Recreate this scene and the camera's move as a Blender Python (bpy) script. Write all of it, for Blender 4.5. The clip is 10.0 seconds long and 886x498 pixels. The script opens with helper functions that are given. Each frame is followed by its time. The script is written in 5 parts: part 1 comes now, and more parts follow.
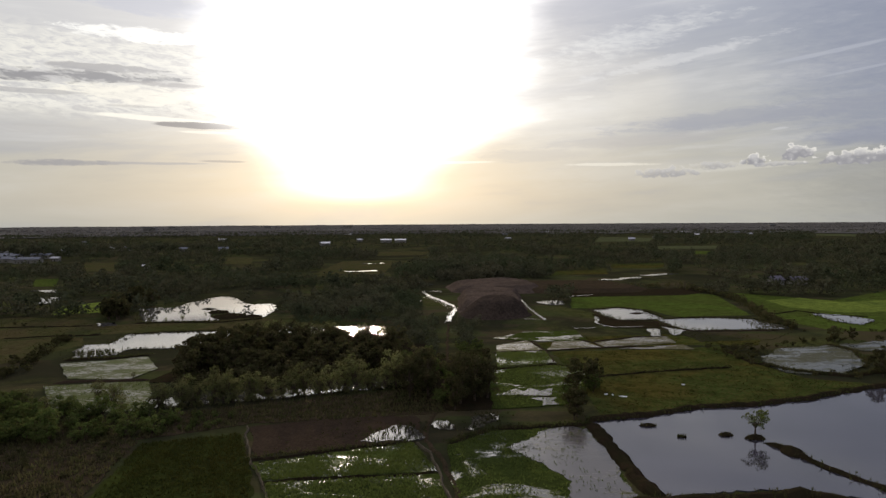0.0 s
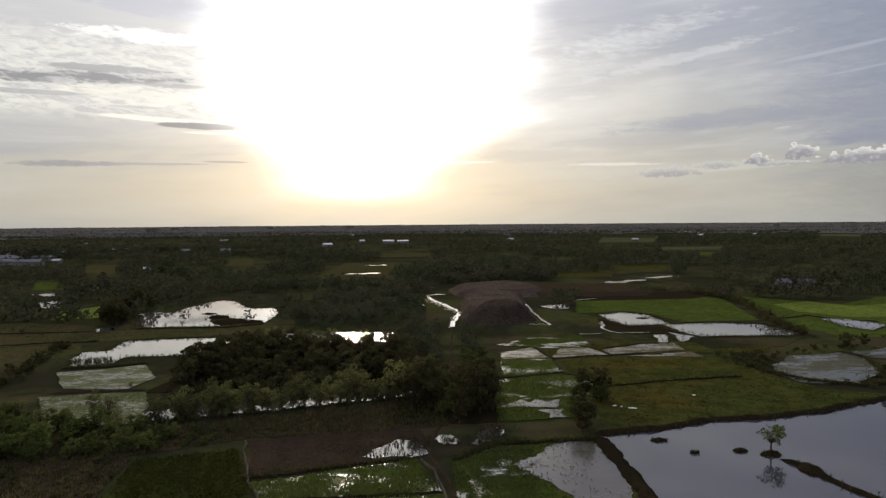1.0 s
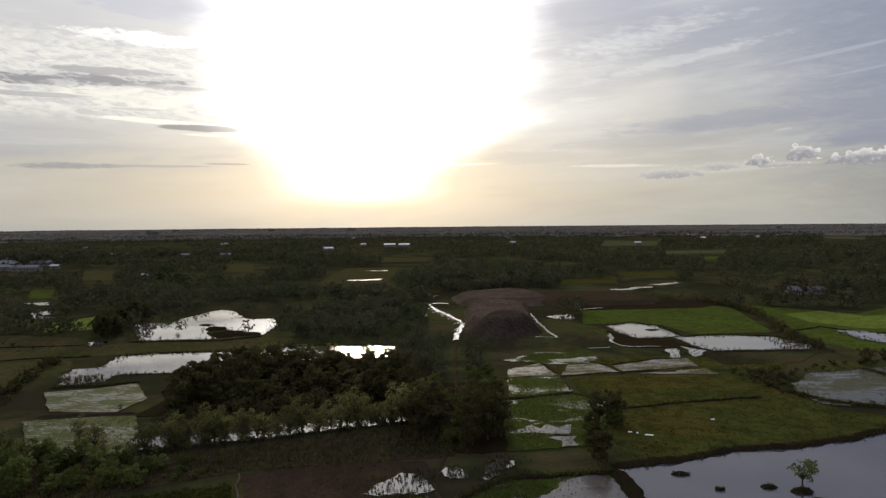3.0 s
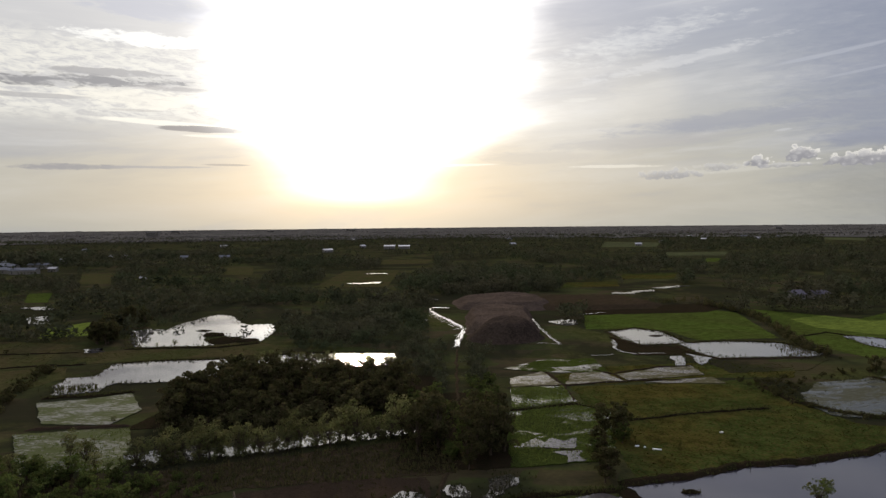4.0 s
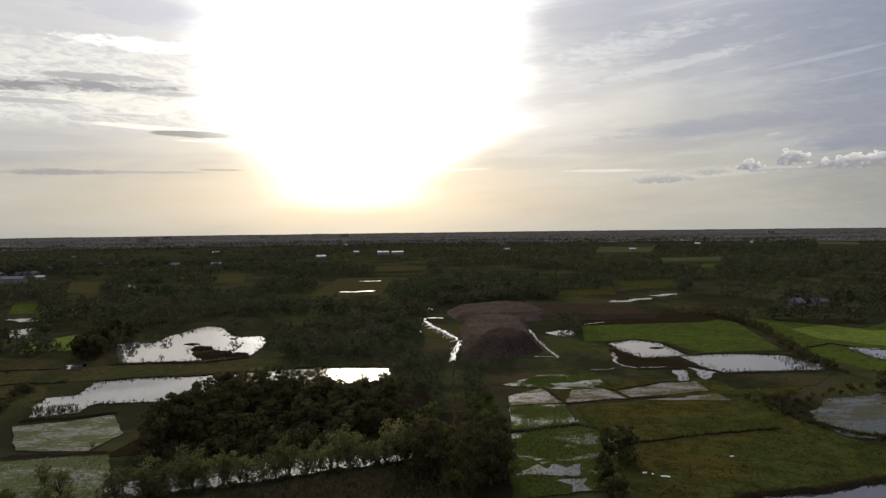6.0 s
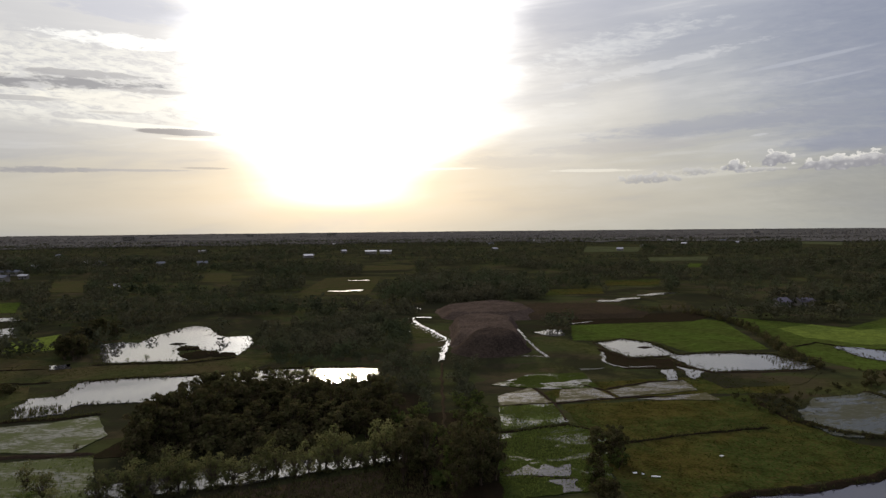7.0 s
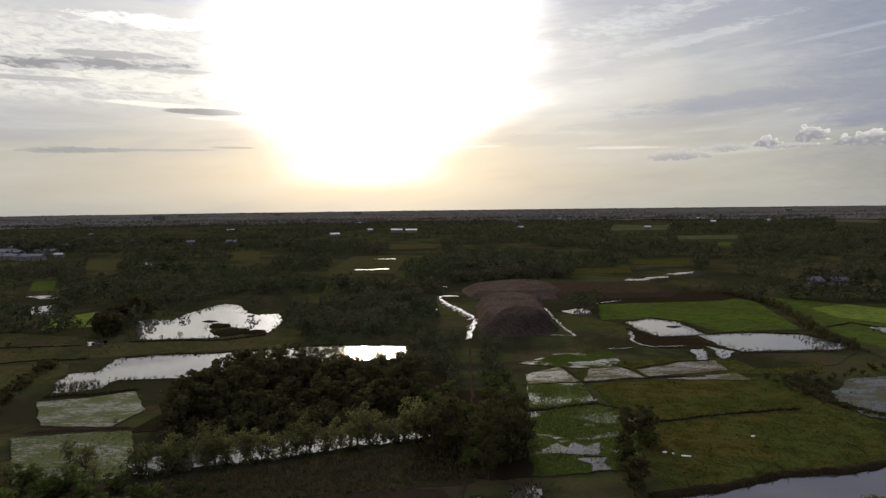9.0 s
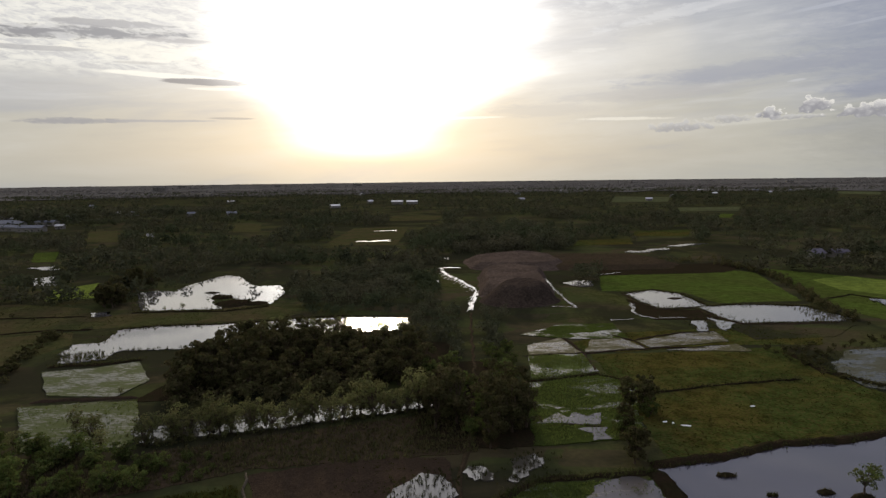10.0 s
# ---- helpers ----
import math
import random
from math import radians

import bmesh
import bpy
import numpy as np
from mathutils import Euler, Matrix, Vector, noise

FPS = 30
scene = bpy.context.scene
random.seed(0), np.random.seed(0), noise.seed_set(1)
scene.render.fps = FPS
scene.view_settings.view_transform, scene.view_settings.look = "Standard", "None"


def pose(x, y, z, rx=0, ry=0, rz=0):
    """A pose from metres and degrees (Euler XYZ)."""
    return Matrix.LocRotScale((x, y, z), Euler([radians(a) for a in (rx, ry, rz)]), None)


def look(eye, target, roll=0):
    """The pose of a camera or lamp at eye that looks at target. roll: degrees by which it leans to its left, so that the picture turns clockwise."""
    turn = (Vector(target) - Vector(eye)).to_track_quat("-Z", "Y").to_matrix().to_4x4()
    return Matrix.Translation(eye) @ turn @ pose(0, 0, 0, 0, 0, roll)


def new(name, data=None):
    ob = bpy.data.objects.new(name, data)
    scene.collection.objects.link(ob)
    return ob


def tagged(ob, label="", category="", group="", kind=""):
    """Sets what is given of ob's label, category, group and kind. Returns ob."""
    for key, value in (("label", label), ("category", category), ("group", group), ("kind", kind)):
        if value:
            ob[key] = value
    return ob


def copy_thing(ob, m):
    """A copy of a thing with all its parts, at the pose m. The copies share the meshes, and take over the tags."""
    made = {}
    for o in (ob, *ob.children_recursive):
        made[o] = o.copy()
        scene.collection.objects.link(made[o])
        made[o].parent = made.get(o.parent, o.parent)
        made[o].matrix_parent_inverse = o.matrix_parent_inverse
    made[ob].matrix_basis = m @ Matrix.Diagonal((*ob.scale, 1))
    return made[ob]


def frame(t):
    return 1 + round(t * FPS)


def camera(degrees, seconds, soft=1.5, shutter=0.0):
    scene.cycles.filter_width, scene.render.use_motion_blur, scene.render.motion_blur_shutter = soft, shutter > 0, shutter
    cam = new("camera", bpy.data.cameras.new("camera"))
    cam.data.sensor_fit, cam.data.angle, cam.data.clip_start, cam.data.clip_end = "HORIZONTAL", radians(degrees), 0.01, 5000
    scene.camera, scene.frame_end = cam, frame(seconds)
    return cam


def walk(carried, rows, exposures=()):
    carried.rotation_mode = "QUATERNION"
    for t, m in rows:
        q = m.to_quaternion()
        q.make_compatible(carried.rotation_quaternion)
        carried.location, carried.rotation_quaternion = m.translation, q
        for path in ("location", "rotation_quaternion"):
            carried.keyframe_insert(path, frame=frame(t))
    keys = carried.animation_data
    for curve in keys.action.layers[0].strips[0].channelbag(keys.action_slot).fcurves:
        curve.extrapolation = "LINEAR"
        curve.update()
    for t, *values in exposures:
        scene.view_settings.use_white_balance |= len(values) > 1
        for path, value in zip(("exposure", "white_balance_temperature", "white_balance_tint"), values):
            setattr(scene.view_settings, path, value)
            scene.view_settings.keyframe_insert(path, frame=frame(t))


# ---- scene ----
# The camera: a small drone that climbs and drifts ahead over flooded fields, towards a low sun.
cam = camera(67.96, 10.0, soft=1.4)
PATH = [  # seconds, x, y, z, pitch, roll, yaw
    (0.0, -0.00, -0.00, 35.00, 87.62, 0.35, 0.00),
    (0.5, -0.12, 1.73, 35.70, 87.64, 0.41, 0.10),
    (1.0, -0.25, 3.54, 36.33, 87.63, 0.44, 0.21),
    (1.5, -0.51, 5.21, 37.05, 87.65, 0.48, 0.22),
    (2.0, -0.68, 6.94, 37.72, 87.68, 0.52, 0.24),
    (2.5, -0.85, 8.75, 38.32, 87.74, 0.49, 0.31),
    (4.0, -1.39, 13.91, 40.31, 87.85, 0.55, 0.28),
    (4.5, -1.50, 15.66, 40.97, 87.90, 0.60, 0.39),
    (5.0, -1.61, 17.22, 41.63, 87.98, 0.63, 0.41),
    (6.5, -2.12, 20.78, 42.27, 88.29, 0.67, -0.92),
    (7.0, -2.33, 20.96, 42.18, 88.16, 0.57, -1.35),
    (7.5, -2.49, 21.00, 42.25, 87.49, 0.68, -0.61),
    (8.0, -2.68, 20.94, 42.24, 87.26, 0.76, -0.21),
    (8.5, -2.78, 20.85, 42.29, 87.10, 0.76, 0.23),
    (9.0, -3.09, 20.88, 42.34, 86.31, 0.72, 0.83),
    (9.5, -3.26, 21.01, 42.40, 85.03, 0.76, 0.88),
    (10.0, -3.44, 21.08, 42.28, 83.85, 0.69, 0.88),
]
walk(cam, [(t, pose(x, y, z, rx, ry, rz)) for t, x, y, z, rx, ry, rz in PATH])

# ---- light ----
SUN_AZ, SUN_EL = -7.2, 12.0
SUN_DIR = Vector((math.sin(radians(SUN_AZ)) * math.cos(radians(SUN_EL)), math.cos(radians(SUN_AZ)) * math.cos(radians(SUN_EL)), math.sin(radians(SUN_EL))))
sun_data = bpy.data.lights.new("sun", "SUN")
sun_data.energy, sun_data.angle, sun_data.color = 3.4, radians(1.5), (1.0, 0.86, 0.66)
sun = new("sun", sun_data)
sun.matrix_world = look((SUN_DIR * 400)[:], (0, 0, 0))
scene.view_settings.exposure = 0.0


class Nodes:
    """Short forms for a node tree."""

    def __init__(self, tree):
        self.tree = tree

    def make(self, kind, operation="", blend=""):
        node = self.tree.nodes.new(kind)
        if operation:
            node.operation = operation
        if blend:
            node.data_type, node.blend_type, node.clamp_factor = "RGBA", blend, True
        return node

    def put(self, socket, value):
        if isinstance(value, bpy.types.NodeSocket):
            self.tree.links.new(value, socket)
        else:
            socket.default_value = value

    def m(self, op, a, b=0.0, c=0.0):
        node = self.make("ShaderNodeMath", op)
        for socket, value in zip(node.inputs, (a, b, c)):
            self.put(socket, value)
        return node.outputs[0]

    def step(self, x, lo, hi):
        node = self.make("ShaderNodeMapRange")
        node.interpolation_type = "SMOOTHSTEP"
        for k, value in enumerate((x, lo, hi, 0.0, 1.0)):
            self.put(node.inputs[k], value)
        return node.outputs[0]

    def mix(self, f, a, b, blend="MIX"):
        node = self.make("ShaderNodeMix", blend=blend)
        for k, value in ((0, f), (6, a), (7, b)):
            self.put(node.inputs[k], (*value, 1.0) if isinstance(value, tuple) and len(value) == 3 else value)
        return node.outputs[2]

    def noise(self, vector, scale, detail=4.0, rough=0.55, distort=0.0):
        node = self.make("ShaderNodeTexNoise")
        self.put(node.inputs["Vector"], vector)
        for key, value in (("Scale", scale), ("Detail", detail), ("Roughness", rough), ("Distortion", distort)):
            node.inputs[key].default_value = value
        return node.outputs[0]

    def xyz(self, x, y, z):
        node = self.make("ShaderNodeCombineXYZ")
        for socket, value in zip(node.inputs, (x, y, z)):
            self.put(socket, value)
        return node.outputs[0]


def make_world():
    world = bpy.data.worlds.new("evening_sky")
    world.use_nodes = True
    scene.world = world
    world.node_tree.nodes.clear()
    n = Nodes(world.node_tree)
    out = n.make("ShaderNodeOutputWorld")
    bg = n.make("ShaderNodeBackground")
    sky = n.make("ShaderNodeTexSky")
    sky.sky_type, sky.sun_disc = "NISHITA", False
    sky.sun_elevation, sky.sun_rotation = radians(SUN_EL), radians(SUN_AZ)
    sky.air_density, sky.dust_density, sky.ozone_density = 1.2, 3.0, 1.0
    d = n.make("ShaderNodeTexCoord").outputs["Generated"]
    sep = n.make("ShaderNodeSeparateXYZ")
    n.put(sep.inputs[0], d)
    x, y, z = sep.outputs
    az = n.m("MULTIPLY", n.m("ARCTAN2", x, y), 57.29578)
    el = n.m("MULTIPLY", n.m("ARCSINE", z), 57.29578)
    # veil of high cloud, cream at the horizon and blue-grey above
    veil = n.mix(n.step(el, 0.5, 17.0), (0.490, 0.490, 0.445), (0.365, 0.395, 0.470))
    veil = n.mix(n.step(el, 14.0, 34.0), veil, (0.48, 0.505, 0.72))
    nishita = n.mix(1.0, sky.outputs[0], (0.07, 0.07, 0.07), "MULTIPLY")
    col = n.mix(0.90, nishita, veil)
    # long soft streaks, lighter and darker
    tilt = n.m("ADD", el, n.m("MULTIPLY", az, -0.06))
    wide = n.noise(n.xyz(n.m("MULTIPLY", az, 0.045), n.m("MULTIPLY", tilt, 0.26), 3.1), 1.0, 5.0, 0.55, 0.4)
    streak = n.noise(n.xyz(n.m("MULTIPLY", az, 0.10), n.m("MULTIPLY", tilt, 0.95), 5.4), 1.0, 7.0, 0.60, 0.5)
    fine = n.noise(n.xyz(n.m("MULTIPLY", az, 0.30), n.m("MULTIPLY", el, 1.5), 7.7), 1.0, 6.0, 0.62, 0.5)
    fluff = n.noise(n.xyz(n.m("MULTIPLY", az, 0.75), n.m("MULTIPLY", n.m("ADD", el, n.m("MULTIPLY", az, 0.05)), 3.0), 2.2), 1.0, 6.0, 0.66, 0.6)
    col = n.mix(n.m("MULTIPLY", n.step(wide, 0.46, 0.72), 0.22), col, (0.80, 0.78, 0.75))
    col = n.mix(n.m("MULTIPLY", n.step(wide, 0.52, 0.30), 0.34), col, (0.33, 0.35, 0.43))
    high = n.step(el, 2.0, 7.0)
    col = n.mix(n.m("MULTIPLY", n.m("MULTIPLY", n.step(streak, 0.50, 0.70), high), 0.22), col, (0.78, 0.77, 0.76))
    col = n.mix(n.m("MULTIPLY", n.m("MULTIPLY", n.step(streak, 0.48, 0.32), high), 0.20), col, (0.31, 0.33, 0.40))
    # brighter sky on one side
    west = n.m("MULTIPLY", n.step(az, -8.0, -24.0), n.step(el, 4.0, 12.0))
    col = n.mix(n.m("MULTIPLY", west, 0.55), col, (0.76, 0.74, 0.71))
    side = n.m("MULTIPLY", n.step(az, -8.0, -16.0), n.m("MULTIPLY", n.step(el, 7.4, 9.2), n.step(el, 15.2, 13.2)))
    col = n.mix(n.m("MULTIPLY", n.m("MULTIPLY", n.step(fluff, 0.36, 0.62), side), 0.62), col, (0.95, 0.92, 0.82))
    col = n.mix(n.m("MULTIPLY", n.m("MULTIPLY", n.step(fluff, 0.46, 0.34), side), 0.30), col, (0.52, 0.50, 0.50))

    def patch(a0, e0, hw, hh, ragged, slope=0.0):
        """How much of a long cloud bank lies in this direction."""
        da = n.m("SUBTRACT", az, a0)
        de = n.m("SUBTRACT", n.m("SUBTRACT", el, e0), n.m("MULTIPLY", da, slope))
        q = n.m("ADD", n.m("POWER", n.m("ABSOLUTE", n.m("DIVIDE", da, hw)), 2.0), n.m("POWER", n.m("ABSOLUTE", n.m("DIVIDE", de, hh)), 2.0))
        return n.m("ADD", n.m("SUBTRACT", 1.0, q), n.m("MULTIPLY", n.m("SUBTRACT", n.m("ADD", n.m("MULTIPLY", fine, 0.45), n.m("MULTIPLY", fluff, 0.55)), 0.5), ragged))

    for a0, e0, hw, hh, ragged, slope, strength, crisp, tone in (
        (37.0, 11.5, 14.0, 9.0, 1.2, 0.0, 0.80, 1.2, (0.235, 0.263, 0.355)),
        (40.0, 2.5, 16.0, 5.0, 1.0, 0.0, 0.72, 1.2, (0.290, 0.290, 0.278)),
        (10.5, 9.5, 7.0, 8.0, 1.0, 0.0, 0.40, 1.4, (0.86, 0.82, 0.75)),
        (16.6, 10.0, 4.0, 4.5, 0.8, 0.0, 0.40, 1.2, (0.74, 0.70, 0.62)),
        (15.7, 14.7, 9.5, 1.5, 5.0, 0.18, 0.45, 1.6, (0.84, 0.84, 0.82)),
        (20.0, 13.0, 9.0, 0.5, 5.0, 0.16, 0.35, 0.8, (0.74, 0.74, 0.75)),
        (11.5, 10.3, 1.6, 0.22, 2.6, 0.0, 0.22, 0.8, (0.88, 0.86, 0.80)),
        (27.0, 7.0, 0.8, 0.12, 2.2, 0.1, 0.40, 0.8, (0.66, 0.66, 0.68)),
        (30.5, 12.3, 5.2, 0.20, 2.4, 0.11, 0.30, 0.9, (0.60, 0.62, 0.68)),
        (32.0, 10.8, 3.0, 0.12, 2.0, 0.11, 0.25, 0.8, (0.56, 0.58, 0.64)),
        (25.0, 8.1, 13.0, 0.9, 3.0, 0.05, 0.55, 0.9, (0.315, 0.330, 0.395)),
        (16.0, 6.6, 9.0, 0.6, 3.0, 0.03, 0.40, 0.9, (0.44, 0.42, 0.42)),
        (34.0, 6.2, 6.0, 0.9, 2.0, 0.04, 0.60, 0.9, (0.285, 0.305, 0.385)),
        (8.0, 5.6, 6.0, 0.7, 3.0, 0.0, 0.40, 0.9, (0.52, 0.48, 0.44)),
        (-23.5, 16.9, 8.5, 1.3, 3.0, -0.06, 0.75, 0.9, (0.500, 0.510, 0.580)),
        (-22.5, 14.5, 8.0, 0.60, 5.5, 0.01, 0.85, 0.7, (1.0, 0.99, 0.95)),
        (-24.0, 10.0, 7.0, 0.9, 4.0, -0.03, 0.55, 0.8, (0.95, 0.90, 0.78)),
        (-29.5, 11.0, 10.0, 0.55, 6.5, 0.04, 0.95, 1.0, (0.270, 0.265, 0.280)),
        (-27.0, 11.8, 4.5, 0.34, 5.0, 0.02, 0.80, 0.7, (0.360, 0.350, 0.360)),
        (-22.5, 10.9, 3.6, 0.26, 5.0, 0.0, 0.75, 0.7, (0.38, 0.36, 0.36)),
        (-32.5, 9.7, 5.0, 0.20, 4.0, 0.02, 0.65, 0.7, (0.380, 0.370, 0.380)),
        (-25.0, 9.1, 2.2, 0.12, 2.0, 0.0, 0.50, 0.7, (0.50, 0.47, 0.44)),
        (-23.5, 8.25, 5.5, 0.24, 1.4, -0.035, 0.75, 0.6, (1.0, 0.96, 0.84)),
        (-19.5, 7.35, 2.6, 0.14, 1.0, 0.0, 0.60, 0.6, (1.0, 0.95, 0.82)),
        (-20.2, 7.86, 3.7, 0.30, 1.7, -0.01, 0.97, 0.5, (0.270, 0.245, 0.240)),
        (-30.0, 7.0, 6.0, 0.5, 3.0, 0.0, 0.30, 0.9, (0.46, 0.44, 0.42)),
        (-29.4, 4.62, 4.6, 0.30, 3.4, 0.02, 0.85, 0.8, (0.340, 0.330, 0.345)),
        (-24.0, 4.75, 5.0, 0.12, 2.6, 0.02, 0.70, 0.6, (0.420, 0.400, 0.400)),
        (-18.4, 5.05, 2.2, 0.11, 0.8, 0.0, 0.75, 0.6, (0.42, 0.37, 0.33)),
        (14.0, 4.72, 4.4, 0.17, 2.6, -0.02, 0.60, 0.8, (0.90, 0.85, 0.74)),
        (24.5, 4.15, 6.0, 0.26, 2.6, 0.05, 0.45, 0.9, (0.66, 0.64, 0.58)),
        (0.5, 5.1, 4.5, 0.13, 1.2, 0.01, 0.60, 0.6, (1.0, 0.95, 0.82)),
    ):
        col = n.mix(n.m("MULTIPLY", n.step(patch(a0, e0, hw, hh, ragged, slope), 0.0, crisp), strength), col, tone)
    # small heaped clouds over the horizon: lumpy, flat-based, with bright rims
    flat = n.xyz(n.m("MULTIPLY", az, 1.0), n.m("MULTIPLY", el, 1.25), 0.0)
    puff = n.noise(flat, 1.5, 6.0, 0.62, 0.2)
    cell = n.make("ShaderNodeTexVoronoi")
    cell.feature = "SMOOTH_F1"
    n.put(cell.inputs["Vector"], flat)
    cell.inputs["Scale"].default_value = 2.3
    lump = n.m("SUBTRACT", 0.42, cell.outputs["Distance"])
    for a0, e0, hw, hh, strength, soft in (
        (18.9, 3.80, 2.9, 0.62, 0.75, 1.0),
        (22.4, 4.25, 1.9, 0.48, 0.60, 1.0),
        (25.2, 4.55, 0.95, 0.62, 0.95, 0.4),
        (26.8, 4.25, 3.0, 0.26, 0.60, 0.9),
        (28.2, 5.0, 1.25, 0.85, 0.97, 0.35),
        (32.6, 4.45, 3.6, 0.70, 0.95, 0.4),
        (36.5, 4.6, 4.0, 0.95, 0.95, 0.4),
    ):
        da, de = n.m("SUBTRACT", az, a0), n.m("SUBTRACT", el, e0)
        below = n.m("MULTIPLY", n.m("MINIMUM", de, 0.0), 0.9)
        q = n.m("ADD", n.m("POWER", n.m("ABSOLUTE", n.m("DIVIDE", da, hw)), 2.0), n.m("POWER", n.m("ABSOLUTE", n.m("DIVIDE", n.m("ADD", de, below), hh)), 2.0))
        body = n.m("ADD", n.m("SUBTRACT", 1.0, q), n.m("ADD", n.m("MULTIPLY", lump, 1.8), n.m("MULTIPLY", n.m("SUBTRACT", puff, 0.5), 3.0)))
        top = n.m("ADD", n.m("DIVIDE", de, hh), n.m("ADD", n.m("MULTIPLY", lump, 1.6), n.m("MULTIPLY", n.m("SUBTRACT", puff, 0.5), 2.2)))
        tone = n.mix(n.step(top, -0.4, 1.1), (0.315, 0.310, 0.335), (0.56, 0.55, 0.55))
        rim = n.m("MULTIPLY", n.step(body, 0.75, 0.15), n.step(top, -0.1, 0.5))
        tone = n.mix(rim, tone, (0.86, 0.83, 0.77))
        col = n.mix(n.m("MULTIPLY", n.step(body, 0.0, soft), strength), col, tone)
    # the glare of the sun behind the veil: a broad column above, narrow towards the horizon, ragged by the streaks
    dot = n.make("ShaderNodeVectorMath", operation="DOT_PRODUCT")
    n.put(dot.inputs[0], d)
    dot.inputs[1].default_value = SUN_DIR
    c = n.m("MAXIMUM", dot.outputs["Value"], 0.0)
    widen = n.step(el, 3.6, 9.6)
    ragged = n.m("ADD", n.m("MULTIPLY", n.m("SUBTRACT", wide, 0.5), 14.0), n.m("MULTIPLY", n.m("SUBTRACT", fine, 0.5), 2.2))
    west_edge = n.m("SUBTRACT", n.m("ADD", az, 8.9), n.m("MULTIPLY", widen, -6.0))
    east_edge = n.m("SUBTRACT", n.m("SUBTRACT", n.m("MULTIPLY", widen, 9.4), 6.3), az)
    deep = n.m("ADD", n.m("SMOOTH_MIN", west_edge, east_edge, 3.0), n.m("MULTIPLY", ragged, n.m("ADD", 0.15, n.m("MULTIPLY", widen, 0.5))))
    inner = n.m("MULTIPLY", n.step(deep, -7.5, 2.2), n.step(el, 1.3, 3.6))
    halo = n.m("MULTIPLY", n.m("EXPONENT", n.m("MULTIPLY", n.m("MAXIMUM", n.m("MULTIPLY", deep, -1.0), 0.0), -0.105)), n.m("ADD", 0.09, n.m("MULTIPLY", n.step(el, 0.5, 8.0), 0.31)))
    core = n.m("MULTIPLY", n.m("POWER", c, 900.0), 3.0)
    mass = n.m("MULTIPLY", n.m("POWER", c, 60.0), 0.9)
    glow = n.m("ADD", n.m("ADD", n.m("MULTIPLY", inner, 0.95), halo), n.m("ADD", core, n.m("MULTIPLY", mass, inner)))
    warm = n.mix(n.step(el, 2.0, 10.0), (1.0, 0.92, 0.75), (1.0, 0.97, 0.92))
    lit = n.make("ShaderNodeVectorMath", operation="SCALE")
    n.put(lit.inputs[0], warm)
    n.put(lit.inputs[3], glow)
    total = n.mix(1.0, col, lit.outputs[0], "ADD")
    # low warm light along the horizon under the sun
    along_sky = n.m("DIVIDE", n.m("ADD", az, 6.5), 14.5)
    low = n.m("MULTIPLY", n.m("EXPONENT", n.m("MULTIPLY", n.m("MULTIPLY", along_sky, along_sky), -1.0)), n.m("MULTIPLY", n.step(el, 9.0, 1.5), 0.22))
    ember = n.make("ShaderNodeVectorMath", operation="SCALE")
    ember.inputs[0].default_value = (1.0, 0.83, 0.56)
    n.put(ember.inputs[3], low)
    total = n.mix(1.0, total, ember.outputs[0], "ADD")
    n.put(bg.inputs[0], total)
    bg.inputs[1].default_value = 1.0
    n.tree.links.new(bg.outputs[0], out.inputs[0])


make_world()


